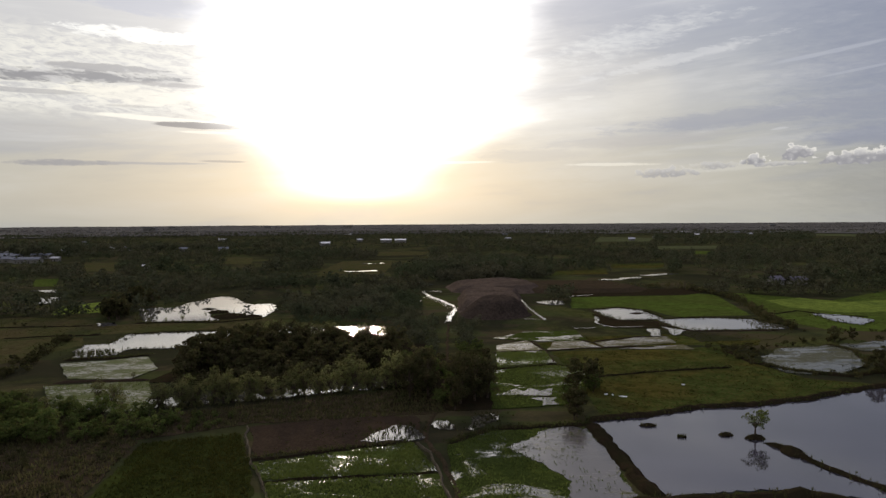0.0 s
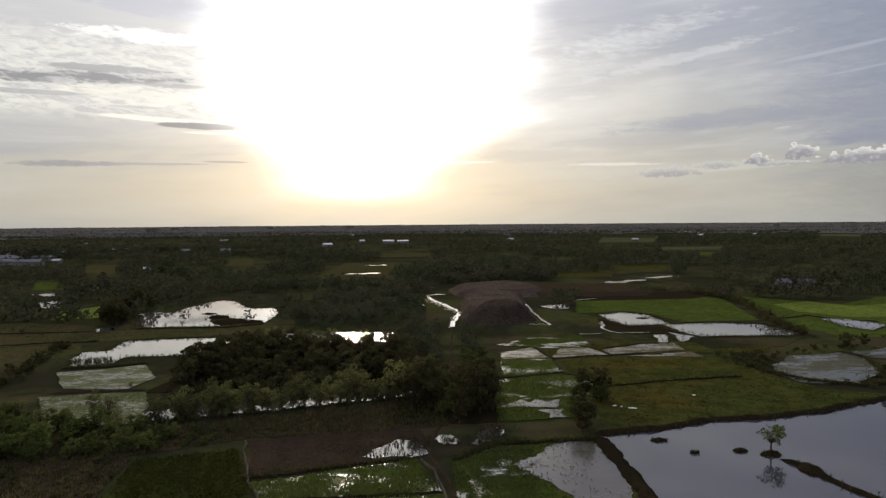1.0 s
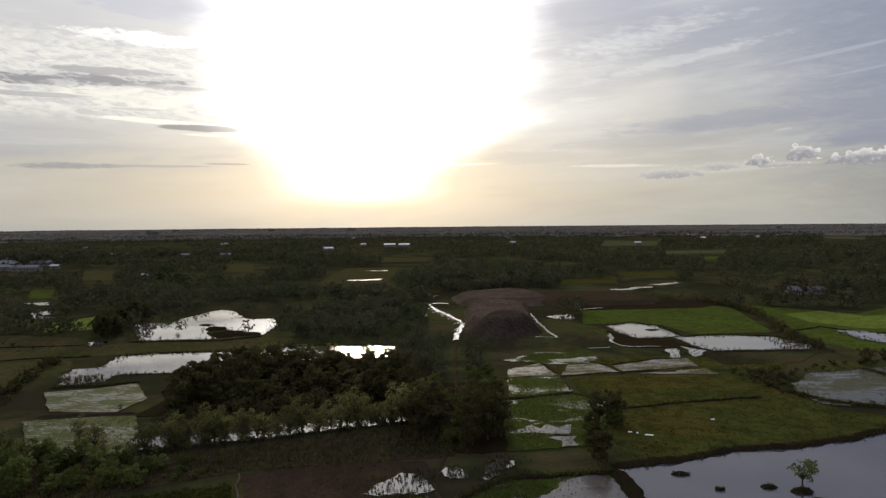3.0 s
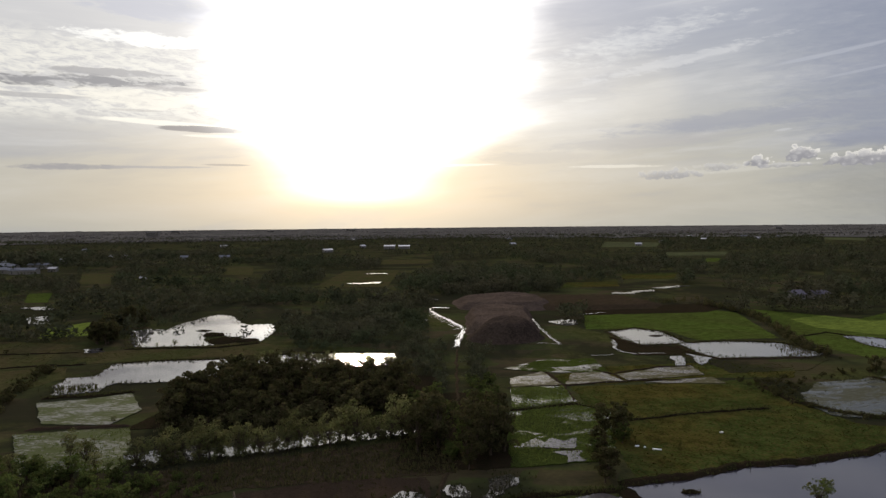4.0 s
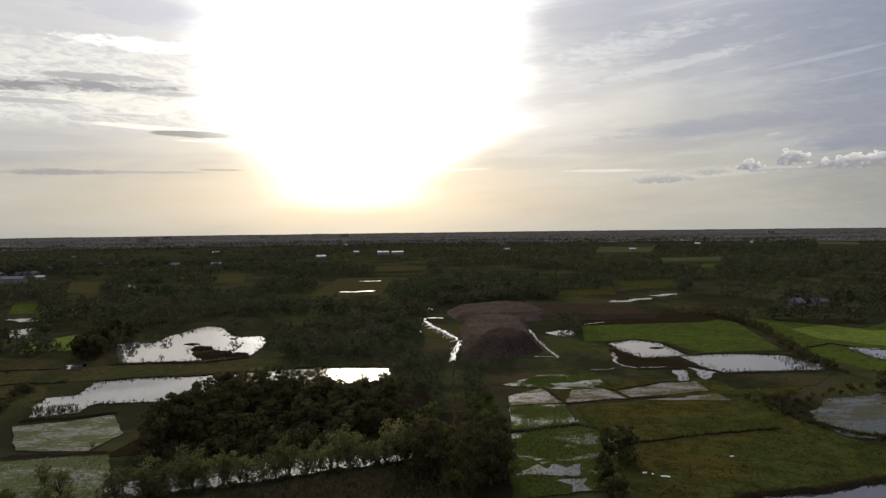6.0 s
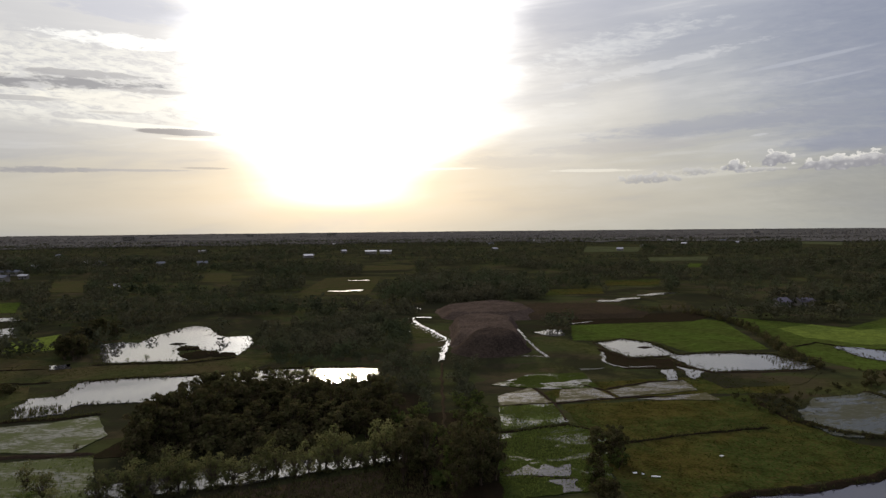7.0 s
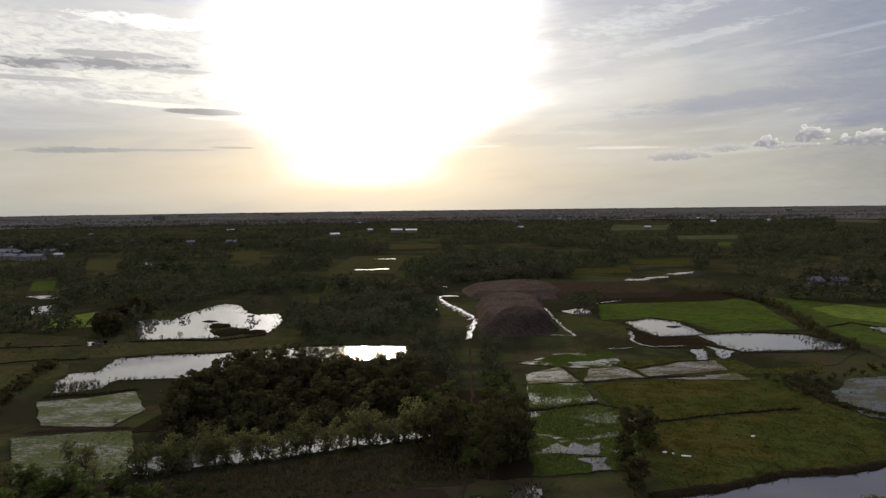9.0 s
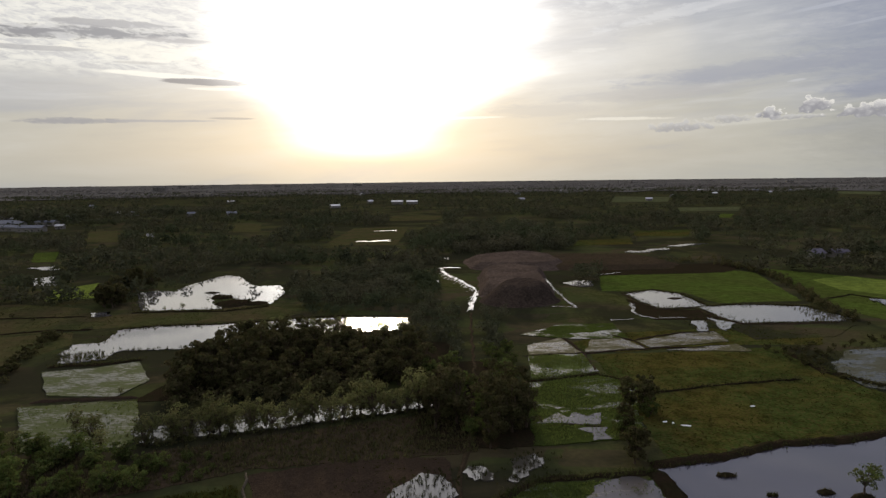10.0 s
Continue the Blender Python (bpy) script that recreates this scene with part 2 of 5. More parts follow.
# ---- materials ----
def material(name, tones, scale=1.0, fine=20.0, rough=0.9, bump=0.3, random_tone=0.0, through_leaf=0.0, specular=0.0, stretch=(1, 1, 1), spread=(0.35, 0.65), wet=None, metal=0.0, mottle=0.38):
    """Two tones by broad noise, a third by fine noise; may vary by object and by piece, let light through, or hold wet patches."""
    mat = bpy.data.materials.new(name)
    mat.use_nodes = True
    mat.node_tree.nodes.clear()
    n = Nodes(mat.node_tree)
    out = n.make("ShaderNodeOutputMaterial")
    p = n.make("ShaderNodeBsdfPrincipled")
    where = n.make("ShaderNodeTexCoord").outputs["Object"]
    mapping = n.make("ShaderNodeMapping")
    n.put(mapping.inputs[0], where)
    mapping.inputs[3].default_value = stretch
    broad = n.noise(mapping.outputs[0], scale, 5.0, 0.6, 0.4)
    small = n.noise(mapping.outputs[0], fine, 3.0, 0.6)
    col = n.mix(n.step(broad, *spread), tones[0], tones[1])
    col = n.mix(n.m("MULTIPLY", n.step(small, 0.42, 0.72), 0.6), col, tones[2])
    if mottle:
        middle = n.noise(mapping.outputs[0], scale * 7.0, 5.0, 0.65, 1.0)
        grain = n.noise(mapping.outputs[0], fine * 1.8, 2.0, 0.6)
        shade = n.m("ADD", 1.0 - mottle, n.m("MULTIPLY", n.m("ADD", n.step(middle, 0.32, 0.68), n.step(grain, 0.3, 0.7)), mottle))
        node = n.make("ShaderNodeVectorMath", "SCALE")
        n.put(node.inputs[0], col)
        n.put(node.inputs[3], shade)
        col = node.outputs[0]
    if random_tone:
        info = n.make("ShaderNodeObjectInfo").outputs["Random"]
        island = n.make("ShaderNodeNewGeometry").outputs["Random Per Island"]
        shade = n.m("ADD", 1.0 - random_tone, n.m("MULTIPLY", n.m("ADD", info, island), random_tone))
        node = n.make("ShaderNodeVectorMath", operation="SCALE")
        n.put(node.inputs[0], col)
        n.put(node.inputs[3], shade)
        col = node.outputs[0]
    n.put(p.inputs["Base Color"], col)
    p.inputs["Roughness"].default_value = rough
    p.inputs["Metallic"].default_value = metal
    p.inputs["Specular IOR Level"].default_value = specular
    if wet:
        # shallow standing water: smooth, mirror-like patches between the growth
        share, wet_scale, murk, soft = wet
        w = n.noise(mapping.outputs[0], wet_scale, 8.0, 0.68, 0.8)
        blades = n.noise(where, 2.2, 3.0, 0.7)
        mask = n.m("MULTIPLY", n.step(w, 1.0 - share - 0.05, 1.0 - share + 0.05), n.step(n.m("ADD", blades, n.m("MULTIPLY", w, 0.35)), 0.63 - soft, 0.63 + soft))
        n.put(p.inputs["Roughness"], n.m("SUBTRACT", rough, n.m("MULTIPLY", mask, rough - 0.06)))
        n.put(p.inputs["Specular IOR Level"], n.m("ADD", specular, n.m("MULTIPLY", mask, 0.5 - specular)))
        n.put(p.inputs["Base Color"], n.mix(mask, col, murk))
    if bump and not wet:
        b = n.make("ShaderNodeBump")
        b.inputs["Strength"].default_value = bump
        b.inputs["Distance"].default_value = 0.15
        n.put(b.inputs["Height"], small)
        n.put(p.inputs["Normal"], b.outputs[0])
    if through_leaf:
        t = n.make("ShaderNodeBsdfTranslucent")
        n.put(t.inputs[0], col)
        mx = n.make("ShaderNodeMixShader")
        mx.inputs[0].default_value = through_leaf
        n.tree.links.new(p.outputs[0], mx.inputs[1])
        n.tree.links.new(t.outputs[0], mx.inputs[2])
        n.tree.links.new(mx.outputs[0], out.inputs[0])
    else:
        n.tree.links.new(p.outputs[0], out.inputs[0])
    return mat


def patchwork(mat, tones, size, strength, weeds):
    """Lets a ground material change from one small holding to the next."""
    n = Nodes(mat.node_tree)
    p = next(q for q in mat.node_tree.nodes if q.type == "BSDF_PRINCIPLED")
    col = p.inputs["Base Color"].links[0].from_socket
    where = n.make("ShaderNodeTexCoord").outputs["Object"]
    mapping = n.make("ShaderNodeMapping")
    n.put(mapping.inputs[0], where)
    mapping.inputs[2].default_value = (0, 0, 0.16)
    mapping.inputs[3].default_value = (1.0 / size[0], 1.0 / size[1], 0.0)
    cell = n.make("ShaderNodeTexVoronoi")
    cell.distance = "CHEBYCHEV"
    n.put(cell.inputs["Vector"], mapping.outputs[0])
    cell.inputs["Randomness"].default_value = 0.75
    pick = n.make("ShaderNodeSeparateColor")
    n.put(pick.inputs[0], cell.outputs["Color"])
    plot = n.mix(n.step(pick.outputs[0], 0.3, 0.5), tones[0], tones[1])
    plot = n.mix(n.step(pick.outputs[1], 0.55, 0.6), plot, tones[2])
    rag = n.noise(where, 0.03, 5.0, 0.6)
    land = n.mix(n.m("MULTIPLY", n.step(rag, 0.34, 0.52), strength), col, plot)
    brush = n.noise(where, weeds, 7.0, 0.68, 0.6)
    n.put(p.inputs["Base Color"], n.mix(n.m("MULTIPLY", n.step(brush, 0.42, 0.56), 0.85), land, tones[3]))


def water_material(name, base, rough, ripple, ior=1.42):
    mat = bpy.data.materials.new(name)
    mat.use_nodes = True
    n = Nodes(mat.node_tree)
    p = mat.node_tree.nodes["Principled BSDF"]
    where = n.make("ShaderNodeTexCoord").outputs["Object"]
    silt = n.noise(where, 0.06, 4.0, 0.6, 0.5)
    n.put(p.inputs["Base Color"], n.mix(n.step(silt, 0.3, 0.7), tuple(v * 0.8 for v in base), tuple(v * 1.2 for v in base)))
    patches = n.noise(where, 0.12, 4.0, 0.6, 0.8)
    n.put(p.inputs["Roughness"], n.m("ADD", rough, n.m("MULTIPLY", n.step(patches, 0.45, 0.7), rough * 0.8)))
    p.inputs["IOR"].default_value = ior
    b = n.make("ShaderNodeBump")
    b.inputs["Strength"].default_value = ripple
    b.inputs["Distance"].default_value = 0.02
    n.put(b.inputs["Height"], n.noise(where, 1.6, 3.0, 0.6))
    n.put(p.inputs["Normal"], b.outputs[0])
    return mat


def plot_material(name, base, rough, growth, share, ior=1.33):
    """Shallow silty water thinly grown over: dull water, broken by fine low growth."""
    mat = bpy.data.materials.new(name)
    mat.use_nodes = True
    n = Nodes(mat.node_tree)
    p = mat.node_tree.nodes["Principled BSDF"]
    where = n.make("ShaderNodeTexCoord").outputs["Object"]
    mapping = n.make("ShaderNodeMapping")
    n.put(mapping.inputs[0], where)
    mapping.inputs[3].default_value = (0.45, 1.0, 1.0)
    wide = n.noise(mapping.outputs[0], 0.16, 5.0, 0.6, 0.6)
    fine = n.noise(mapping.outputs[0], 1.7, 4.0, 0.7, 0.3)
    grown = n.step(n.m("ADD", n.m("MULTIPLY", wide, 0.55), n.m("MULTIPLY", fine, 0.45)), 0.62 - share, 0.74 - share)
    water = n.mix(n.step(wide, 0.3, 0.7), tuple(v * 0.75 for v in base), base)
    n.put(p.inputs["Base Color"], n.mix(grown, water, growth))
    n.put(p.inputs["Roughness"], n.m("ADD", rough, n.m("MULTIPLY", grown, 0.85 - rough)))
    n.put(p.inputs["Specular IOR Level"], n.m("SUBTRACT", 0.5, n.m("MULTIPLY", grown, 0.47)))
    p.inputs["IOR"].default_value = ior
    b = n.make("ShaderNodeBump")
    b.inputs["Strength"].default_value = 0.3
    b.inputs["Distance"].default_value = 0.03
    n.put(b.inputs["Height"], n.noise(where, 2.4, 3.0, 0.6))
    n.put(p.inputs["Normal"], b.outputs[0])
    return mat


MAT = {
    "ground": material("rough_pasture", ((0.042, 0.045, 0.015), (0.054, 0.041, 0.023), (0.026, 0.026, 0.011)), 0.03, 0.7, bump=0.6, mottle=0.45),
    "dark_rice": material("dark_green_rice", ((0.027, 0.034, 0.008), (0.022, 0.026, 0.008), (0.019, 0.021, 0.006)), 0.06, 2.4, bump=0.5, mottle=0.45, wet=(0.30, 0.10, (0.05, 0.05, 0.042), 0.06), stretch=(0.6, 1, 1)),
    "green_silt": plot_material("sown_silty_plot", (0.085, 0.086, 0.060), 0.28, (0.062, 0.072, 0.028), 0.205, 1.2),
    # distant grass, its colour dulled to carry the haze
    "far_grass": material("hazed_far_grass", ((0.060, 0.066, 0.030), (0.050, 0.055, 0.027), (0.040, 0.042, 0.023)), 0.01, 0.1, bump=0.0),
    "thin_water": plot_material("thin_paddy_water", (0.078, 0.070, 0.066), 0.16, (0.050, 0.052, 0.022), 0.10),
    "shallows": plot_material("reedy_shallows", (0.055, 0.050, 0.045), 0.05, (0.040, 0.038, 0.018), 0.08),
    "pale_earth": material("trodden_pale_earth", ((0.093, 0.077, 0.056), (0.071, 0.059, 0.041), (0.053, 0.046, 0.028)), 0.5, 4.0, bump=0.5),
    "soil": material("bare_earth", ((0.072, 0.053, 0.041), (0.048, 0.036, 0.028), (0.095, 0.073, 0.058)), 0.12, 1.2, bump=0.9, mottle=0.45),
    "mud": material("wet_mud", ((0.034, 0.024, 0.016), (0.027, 0.019, 0.013), (0.044, 0.033, 0.024)), 0.3, 4.0, rough=0.8, bump=0.6),
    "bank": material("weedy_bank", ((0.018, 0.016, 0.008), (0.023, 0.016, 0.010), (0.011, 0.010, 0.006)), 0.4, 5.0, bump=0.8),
    "rice": material("green_rice", ((0.048, 0.070, 0.013), (0.044, 0.056, 0.013), (0.034, 0.040, 0.010)), 0.05, 2.4, bump=0.6, mottle=0.52),
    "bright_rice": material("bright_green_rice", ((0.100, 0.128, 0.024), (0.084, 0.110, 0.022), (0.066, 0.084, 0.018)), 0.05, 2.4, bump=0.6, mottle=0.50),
    "olive": material("ripening_field", ((0.043, 0.040, 0.010), (0.029, 0.040, 0.010), (0.052, 0.031, 0.013)), 0.035, 1.2, bump=0.6, mottle=0.60, spread=(0.42, 0.58)),
    "stubble": material("brown_stubble", ((0.052, 0.043, 0.020), (0.038, 0.043, 0.015), (0.038, 0.028, 0.016)), 0.06, 2.0, bump=0.6),
    # far stubble, with the haze of distance painted into its pale grey tones
    "hazed_plain": material("hazed_stubble", ((0.128, 0.112, 0.104), (0.092, 0.084, 0.076), (0.066, 0.063, 0.052)), 0.003, 0.02, bump=0.0, stretch=(0.5, 1, 1)),
    "paddy": material("flooded_rice", ((0.034, 0.046, 0.010), (0.029, 0.038, 0.010), (0.024, 0.029, 0.008)), 0.08, 2.5, bump=0.5, wet=(0.42, 0.14, (0.06, 0.06, 0.05), 0.10), stretch=(0.6, 1, 1)),
    "paddy_wet": material("flooded_paddy", ((0.060, 0.081, 0.021), (0.051, 0.060, 0.020), (0.043, 0.051, 0.017)), 0.08, 2.5, bump=0.5, wet=(0.50, 0.12, (0.05, 0.05, 0.042), 0.08), stretch=(0.6, 1, 1)),
    "pale_plot": plot_material("silty_flooded_plot", (0.100, 0.088, 0.074), 0.20, (0.060, 0.056, 0.026), 0.205),
    "scrub": material("dark_scrub", ((0.036, 0.027, 0.016), (0.044, 0.031, 0.020), (0.024, 0.024, 0.012)), 0.12, 1.6, bump=0.8),
    "pond": water_material("pond_water", (0.042, 0.040, 0.050), 0.035, 0.16, 1.52),
    "far_pond": water_material("still_far_water", (0.070, 0.067, 0.066), 0.03, 0.08, 1.85),
    "rippled": water_material("wind_rippled_water", (0.06, 0.058, 0.05), 0.19, 0.4),
    "silty": plot_material("weedy_pond_water", (0.036, 0.040, 0.028), 0.08, (0.062, 0.062, 0.040), 0.175, 1.20),
    "ditch": water_material("ditch_water", (0.050, 0.045, 0.035), 0.05, 0.20),
    "bark": material("bark", ((0.075, 0.055, 0.040), (0.050, 0.038, 0.028), (0.100, 0.080, 0.060)), 2.0, 14.0, bump=0.6),
    "leaf_dark": material("dark_leaves", ((0.055, 0.058, 0.022), (0.073, 0.060, 0.030), (0.033, 0.034, 0.015)), 0.5, 3.0, bump=0.0, mottle=0.0, random_tone=0.55, through_leaf=0.30, rough=0.7),
    "leaf_light": material("light_leaves", ((0.104, 0.120, 0.042), (0.123, 0.111, 0.051), (0.064, 0.071, 0.028)), 0.6, 3.0, bump=0.0, mottle=0.0, random_tone=0.55, through_leaf=0.36, rough=0.7),
    "leaf_green": material("green_leaves", ((0.070, 0.100, 0.026), (0.090, 0.092, 0.031), (0.040, 0.052, 0.018)), 0.6, 3.0, bump=0.0, mottle=0.0, random_tone=0.55, through_leaf=0.32, rough=0.7),
    "grass": material("rough_grass", ((0.044, 0.044, 0.011), (0.034, 0.046, 0.010), (0.048, 0.036, 0.013)), 0.05, 3.0, bump=0.0, mottle=0.0, random_tone=0.35, through_leaf=0.2),
    "shoots": material("rice_shoots", ((0.085, 0.110, 0.028), (0.070, 0.095, 0.024), (0.095, 0.100, 0.030)), 0.3, 3.0, bump=0.0, mottle=0.0, random_tone=0.35, through_leaf=0.45),
    "reed": material("reeds", ((0.041, 0.049, 0.017), (0.060, 0.053, 0.024), (0.030, 0.038, 0.012)), 0.3, 3.0, bump=0.0, mottle=0.0, random_tone=0.4, through_leaf=0.3),
    "wood_far": material("woodland_leaves", ((0.047, 0.057, 0.029), (0.073, 0.068, 0.042), (0.031, 0.035, 0.021)), 0.02, 0.12, bump=0.0, mottle=0.0, random_tone=0.25, through_leaf=0.16),
    # leaves of the farthest belts, lightened and greyed to imitate haze
    "wood_hazed": material("hazed_grey_leaves", ((0.120, 0.116, 0.114), (0.138, 0.130, 0.128), (0.100, 0.096, 0.096)), 0.004, 0.05, bump=0.0, mottle=0.0, random_tone=0.2, through_leaf=0.35),
    # darker copy of the bare earth, with a slope's shade in its colour
    "shaded_soil": material("shaded_earth", ((0.040, 0.030, 0.023), (0.030, 0.023, 0.018), (0.056, 0.043, 0.034)), 0.12, 1.2, bump=0.9, mottle=0.45),
    "wall": material("weathered_wall", ((0.20, 0.19, 0.17), (0.17, 0.16, 0.14), (0.13, 0.12, 0.10)), 0.4, 4.0, bump=0.2),
    "roof_tin": material("pale_metal_roof", ((0.40, 0.40, 0.42), (0.32, 0.32, 0.34), (0.28, 0.23, 0.20)), 0.3, 2.0, rough=0.4, bump=0.1, metal=0.5, specular=0.5),
    "roof_blue": material("blue_metal_roof", ((0.085, 0.092, 0.115), (0.072, 0.078, 0.095), (0.10, 0.10, 0.11)), 0.3, 2.0, rough=0.6, bump=0.1, specular=0.3),
    "roof_violet": material("violet_grey_roof", ((0.070, 0.060, 0.080), (0.060, 0.050, 0.068), (0.085, 0.072, 0.088)), 0.3, 2.0, rough=0.55, bump=0.1, specular=0.3),
    "dark": material("dark_opening", ((0.03, 0.03, 0.03), (0.02, 0.02, 0.02), (0.04, 0.04, 0.04)), 1.0, 5.0, rough=0.4),
    "white_sheet": material("white_plastic_sheet", ((0.78, 0.78, 0.76), (0.70, 0.70, 0.68), (0.60, 0.58, 0.54)), 0.8, 6.0, rough=0.4),
}


patchwork(MAT["ground"], ((0.030, 0.034, 0.013), (0.044, 0.036, 0.021), (0.036, 0.045, 0.016), (0.019, 0.019, 0.011)), (70.0, 34.0), 0.75, 0.02)
# the plots of the far plain keep the same hazed tones
patchwork(MAT["hazed_plain"], ((0.125, 0.113, 0.110), (0.085, 0.084, 0.075), (0.068, 0.068, 0.060), (0.062, 0.060, 0.056)), (420.0, 170.0), 0.9, 0.005)


# ---- shapes ----
def finish(name, mesh, mat, parent=None, label=""):
    if mat:
        mesh.materials.append(mat)
    ob = new(name, mesh)
    ob.parent = parent
    return tagged(ob, label)


def from_arrays(name, verts, faces):
    """A mesh from numpy arrays of corners and of faces with one count of corners."""
    verts, faces = np.asarray(verts, np.float32).reshape(-1, 3), np.asarray(faces, np.int32)
    count, sides = faces.shape
    mesh = bpy.data.meshes.new(name)
    mesh.vertices.add(len(verts))
    mesh.vertices.foreach_set("co", verts.ravel())
    mesh.loops.add(count * sides)
    mesh.loops.foreach_set("vertex_index", faces.ravel())
    mesh.polygons.add(count)
    mesh.polygons.foreach_set("loop_start", np.arange(0, count * sides, sides, dtype=np.int32))
    mesh.update(calc_edges=True)
    return mesh


def part(name, bm, mat, parent=None, label=""):
    mesh = bpy.data.meshes.new(name)
    bm.normal_update()
    bm.to_mesh(mesh)
    bm.free()
    return finish(name, mesh, mat, parent, label)


def wobble(x, y, scale, seed=0.0):
    return noise.noise((x * scale, y * scale, seed * 7.31))


def outline(corners, step=1.5, jitter=0.6, seed=0, closed=True, swing=0.0):
    """A line through the corners, broken up finely and made uneven."""
    pts, count = [], len(corners)
    for k in range(count if closed else count - 1):
        a, b = Vector(corners[k]), Vector(corners[(k + 1) % count])
        parts = max(1, int((b - a).length / step))
        for j in range(parts):
            pts.append(a.lerp(b, j / parts))
    if not closed:
        pts.append(Vector(corners[-1]))
    out = []
    for q in pts:
        dx = wobble(q.x, q.y, 0.22, seed + 1) * 1.3 + wobble(q.x, q.y, 0.8, seed + 2) * 0.6 + wobble(q.x, q.y, 2.1, seed + 6) * 0.35
        dy = wobble(q.x, q.y, 0.22, seed + 3) * 1.3 + wobble(q.x, q.y, 0.8, seed + 4) * 0.6 + wobble(q.x, q.y, 2.1, seed + 7) * 0.45 + swing * wobble(q.x, q.y, 0.11, seed + 9)
        out.append(Vector((q.x + jitter * dx, q.y + jitter * dy * 1.3)))
    return out


def sheet(name, corners, z, mat, label, category, jitter=0.6, seed=0, kind="structure", swing=0.0):
    """A flat piece of land or water with an uneven edge, as thick as the step down to the ground."""
    pts = outline(corners, 0.6, jitter, seed, True, swing)
    bm = bmesh.new()
    top = [bm.verts.new((q.x, q.y, z)) for q in pts]
    low = [bm.verts.new((q.x, q.y, -0.4)) for q in pts]
    face = bm.faces.new(top)
    for k in range(len(pts)):
        j = (k + 1) % len(pts)
        bm.faces.new((top[k], low[k], low[j], top[j]))
    if face.normal.z < 0:
        face.normal_flip()
    bmesh.ops.recalc_face_normals(bm, faces=bm.faces)
    bmesh.ops.triangulate(bm, faces=[face])
    return tagged(part(name, bm, mat), label, category, kind=kind)


def ridge(name, line, width, height, mat, label, category="bank", seed=0, closed=False, jitter=0.4, kind="structure", base=-0.1):
    """A low bank of earth along a line."""
    pts = outline(line, 1.2, jitter, seed, closed)
    bm = bmesh.new()
    rows = []
    count = len(pts)
    for k, q in enumerate(pts):
        a, b = pts[k - 1 if closed or k else 0], pts[(k + 1) % count if closed or k < count - 1 else k]
        t = b - a
        t = t.normalized() if t.length > 1e-6 else Vector((1, 0))
        side = Vector((-t.y, t.x))
        w = width * (1 + 0.35 * wobble(q.x, q.y, 0.35, seed + 5))
        h = height * (1 + 0.55 * wobble(q.x, q.y, 0.5, seed + 6))
        end = 0.25 if not closed and k in (0, count - 1) else 1.0
        row = []
        for u, v in ((-0.5, 0.0), (-0.32, 0.62), (-0.1, 1.0), (0.15, 0.94), (0.34, 0.55), (0.5, 0.0)):
            r = 0.12 * wobble(q.x * 3 + u * 9, q.y * 3, 0.6, seed + 8)
            row.append(bm.verts.new((q.x + side.x * w * u, q.y + side.y * w * u, base + (h * v + r * v) * end - base * v)))
        rows.append(row)
    for k in range(count if closed else count - 1):
        for j in range(5):
            bm.faces.new((rows[k][j], rows[k][j + 1], rows[(k + 1) % count][j + 1], rows[(k + 1) % count][j]))
    bmesh.ops.recalc_face_normals(bm, faces=bm.faces)
    return tagged(part(name, bm, mat), label, category, kind=kind)


def inside(corners, x, y):
    """Which of the places lie inside the outline."""
    hit = np.zeros(len(x), bool)
    for k in range(len(corners)):
        (xa, ya), (xb, yb) = corners[k - 1], corners[k]
        cross = (ya > y) != (yb > y)
        hit ^= cross & (x < (xb - xa) * (y - ya) / ((yb - ya) or 1e-9) + xa)
    return hit


def scatter(corners, count, rng):
    """Random places inside an outline."""
    c = np.array(corners, float)
    lo, hi = c.min(0), c.max(0)
    p = lo + (hi - lo) * rng.random((count * 3, 2))
    return p[inside(corners, p[:, 0], p[:, 1])][:count]


def tufts(name, places, height, width, mat, label, category="grass", seed=0, blades=4, base=0.0):
    """Bunches of upright blades, far too many to count."""
    rng = np.random.default_rng(seed)
    p = np.repeat(np.asarray(places, float), blades, 0)
    count = len(p)
    turn = rng.random(count) * math.tau
    h = height * (0.5 + rng.random(count))
    w = width * (0.6 + 0.8 * rng.random(count))
    p = p + rng.normal(0, width * 0.9, (count, 2))
    lean = rng.normal(0, 0.22, (count, 2)) * h[:, None]
    dx, dy = np.cos(turn) * w / 2, np.sin(turn) * w / 2
    zero = np.full(count, base)
    v = np.stack([np.stack([p[:, 0] - dx, p[:, 1] - dy, zero], 1), np.stack([p[:, 0] + dx, p[:, 1] + dy, zero], 1), np.stack([p[:, 0] + lean[:, 0] + dx * 0.3, p[:, 1] + lean[:, 1] + dy * 0.3, base + h], 1)], 1)
    mesh = from_arrays(name, v, np.arange(count * 3).reshape(-1, 3))
    return tagged(finish(name, mesh, mat), label, category, kind="stuff")


def along(line, count, spread, rng):
    """Random places near a line."""
    c = np.array(line, float)
    seg = np.linalg.norm(np.diff(c, axis=0), axis=1)
    u = rng.random(count) * seg.sum()
    k = np.minimum(np.searchsorted(np.cumsum(seg), u), len(seg) - 1)
    f = (u - (np.cumsum(seg) - seg)[k]) / seg[k]
    return c[k] + (c[k + 1] - c[k]) * f[:, None] + rng.normal(0, spread, (count, 2))


# ---- the ground ----
def far_rise(r):
    """Height of the land at a distance: flat, then a very slight rise under the horizon."""
    return 13.5 * np.clip((np.asarray(r, float) - 2400) / 2450, 0, 1) ** 1.5


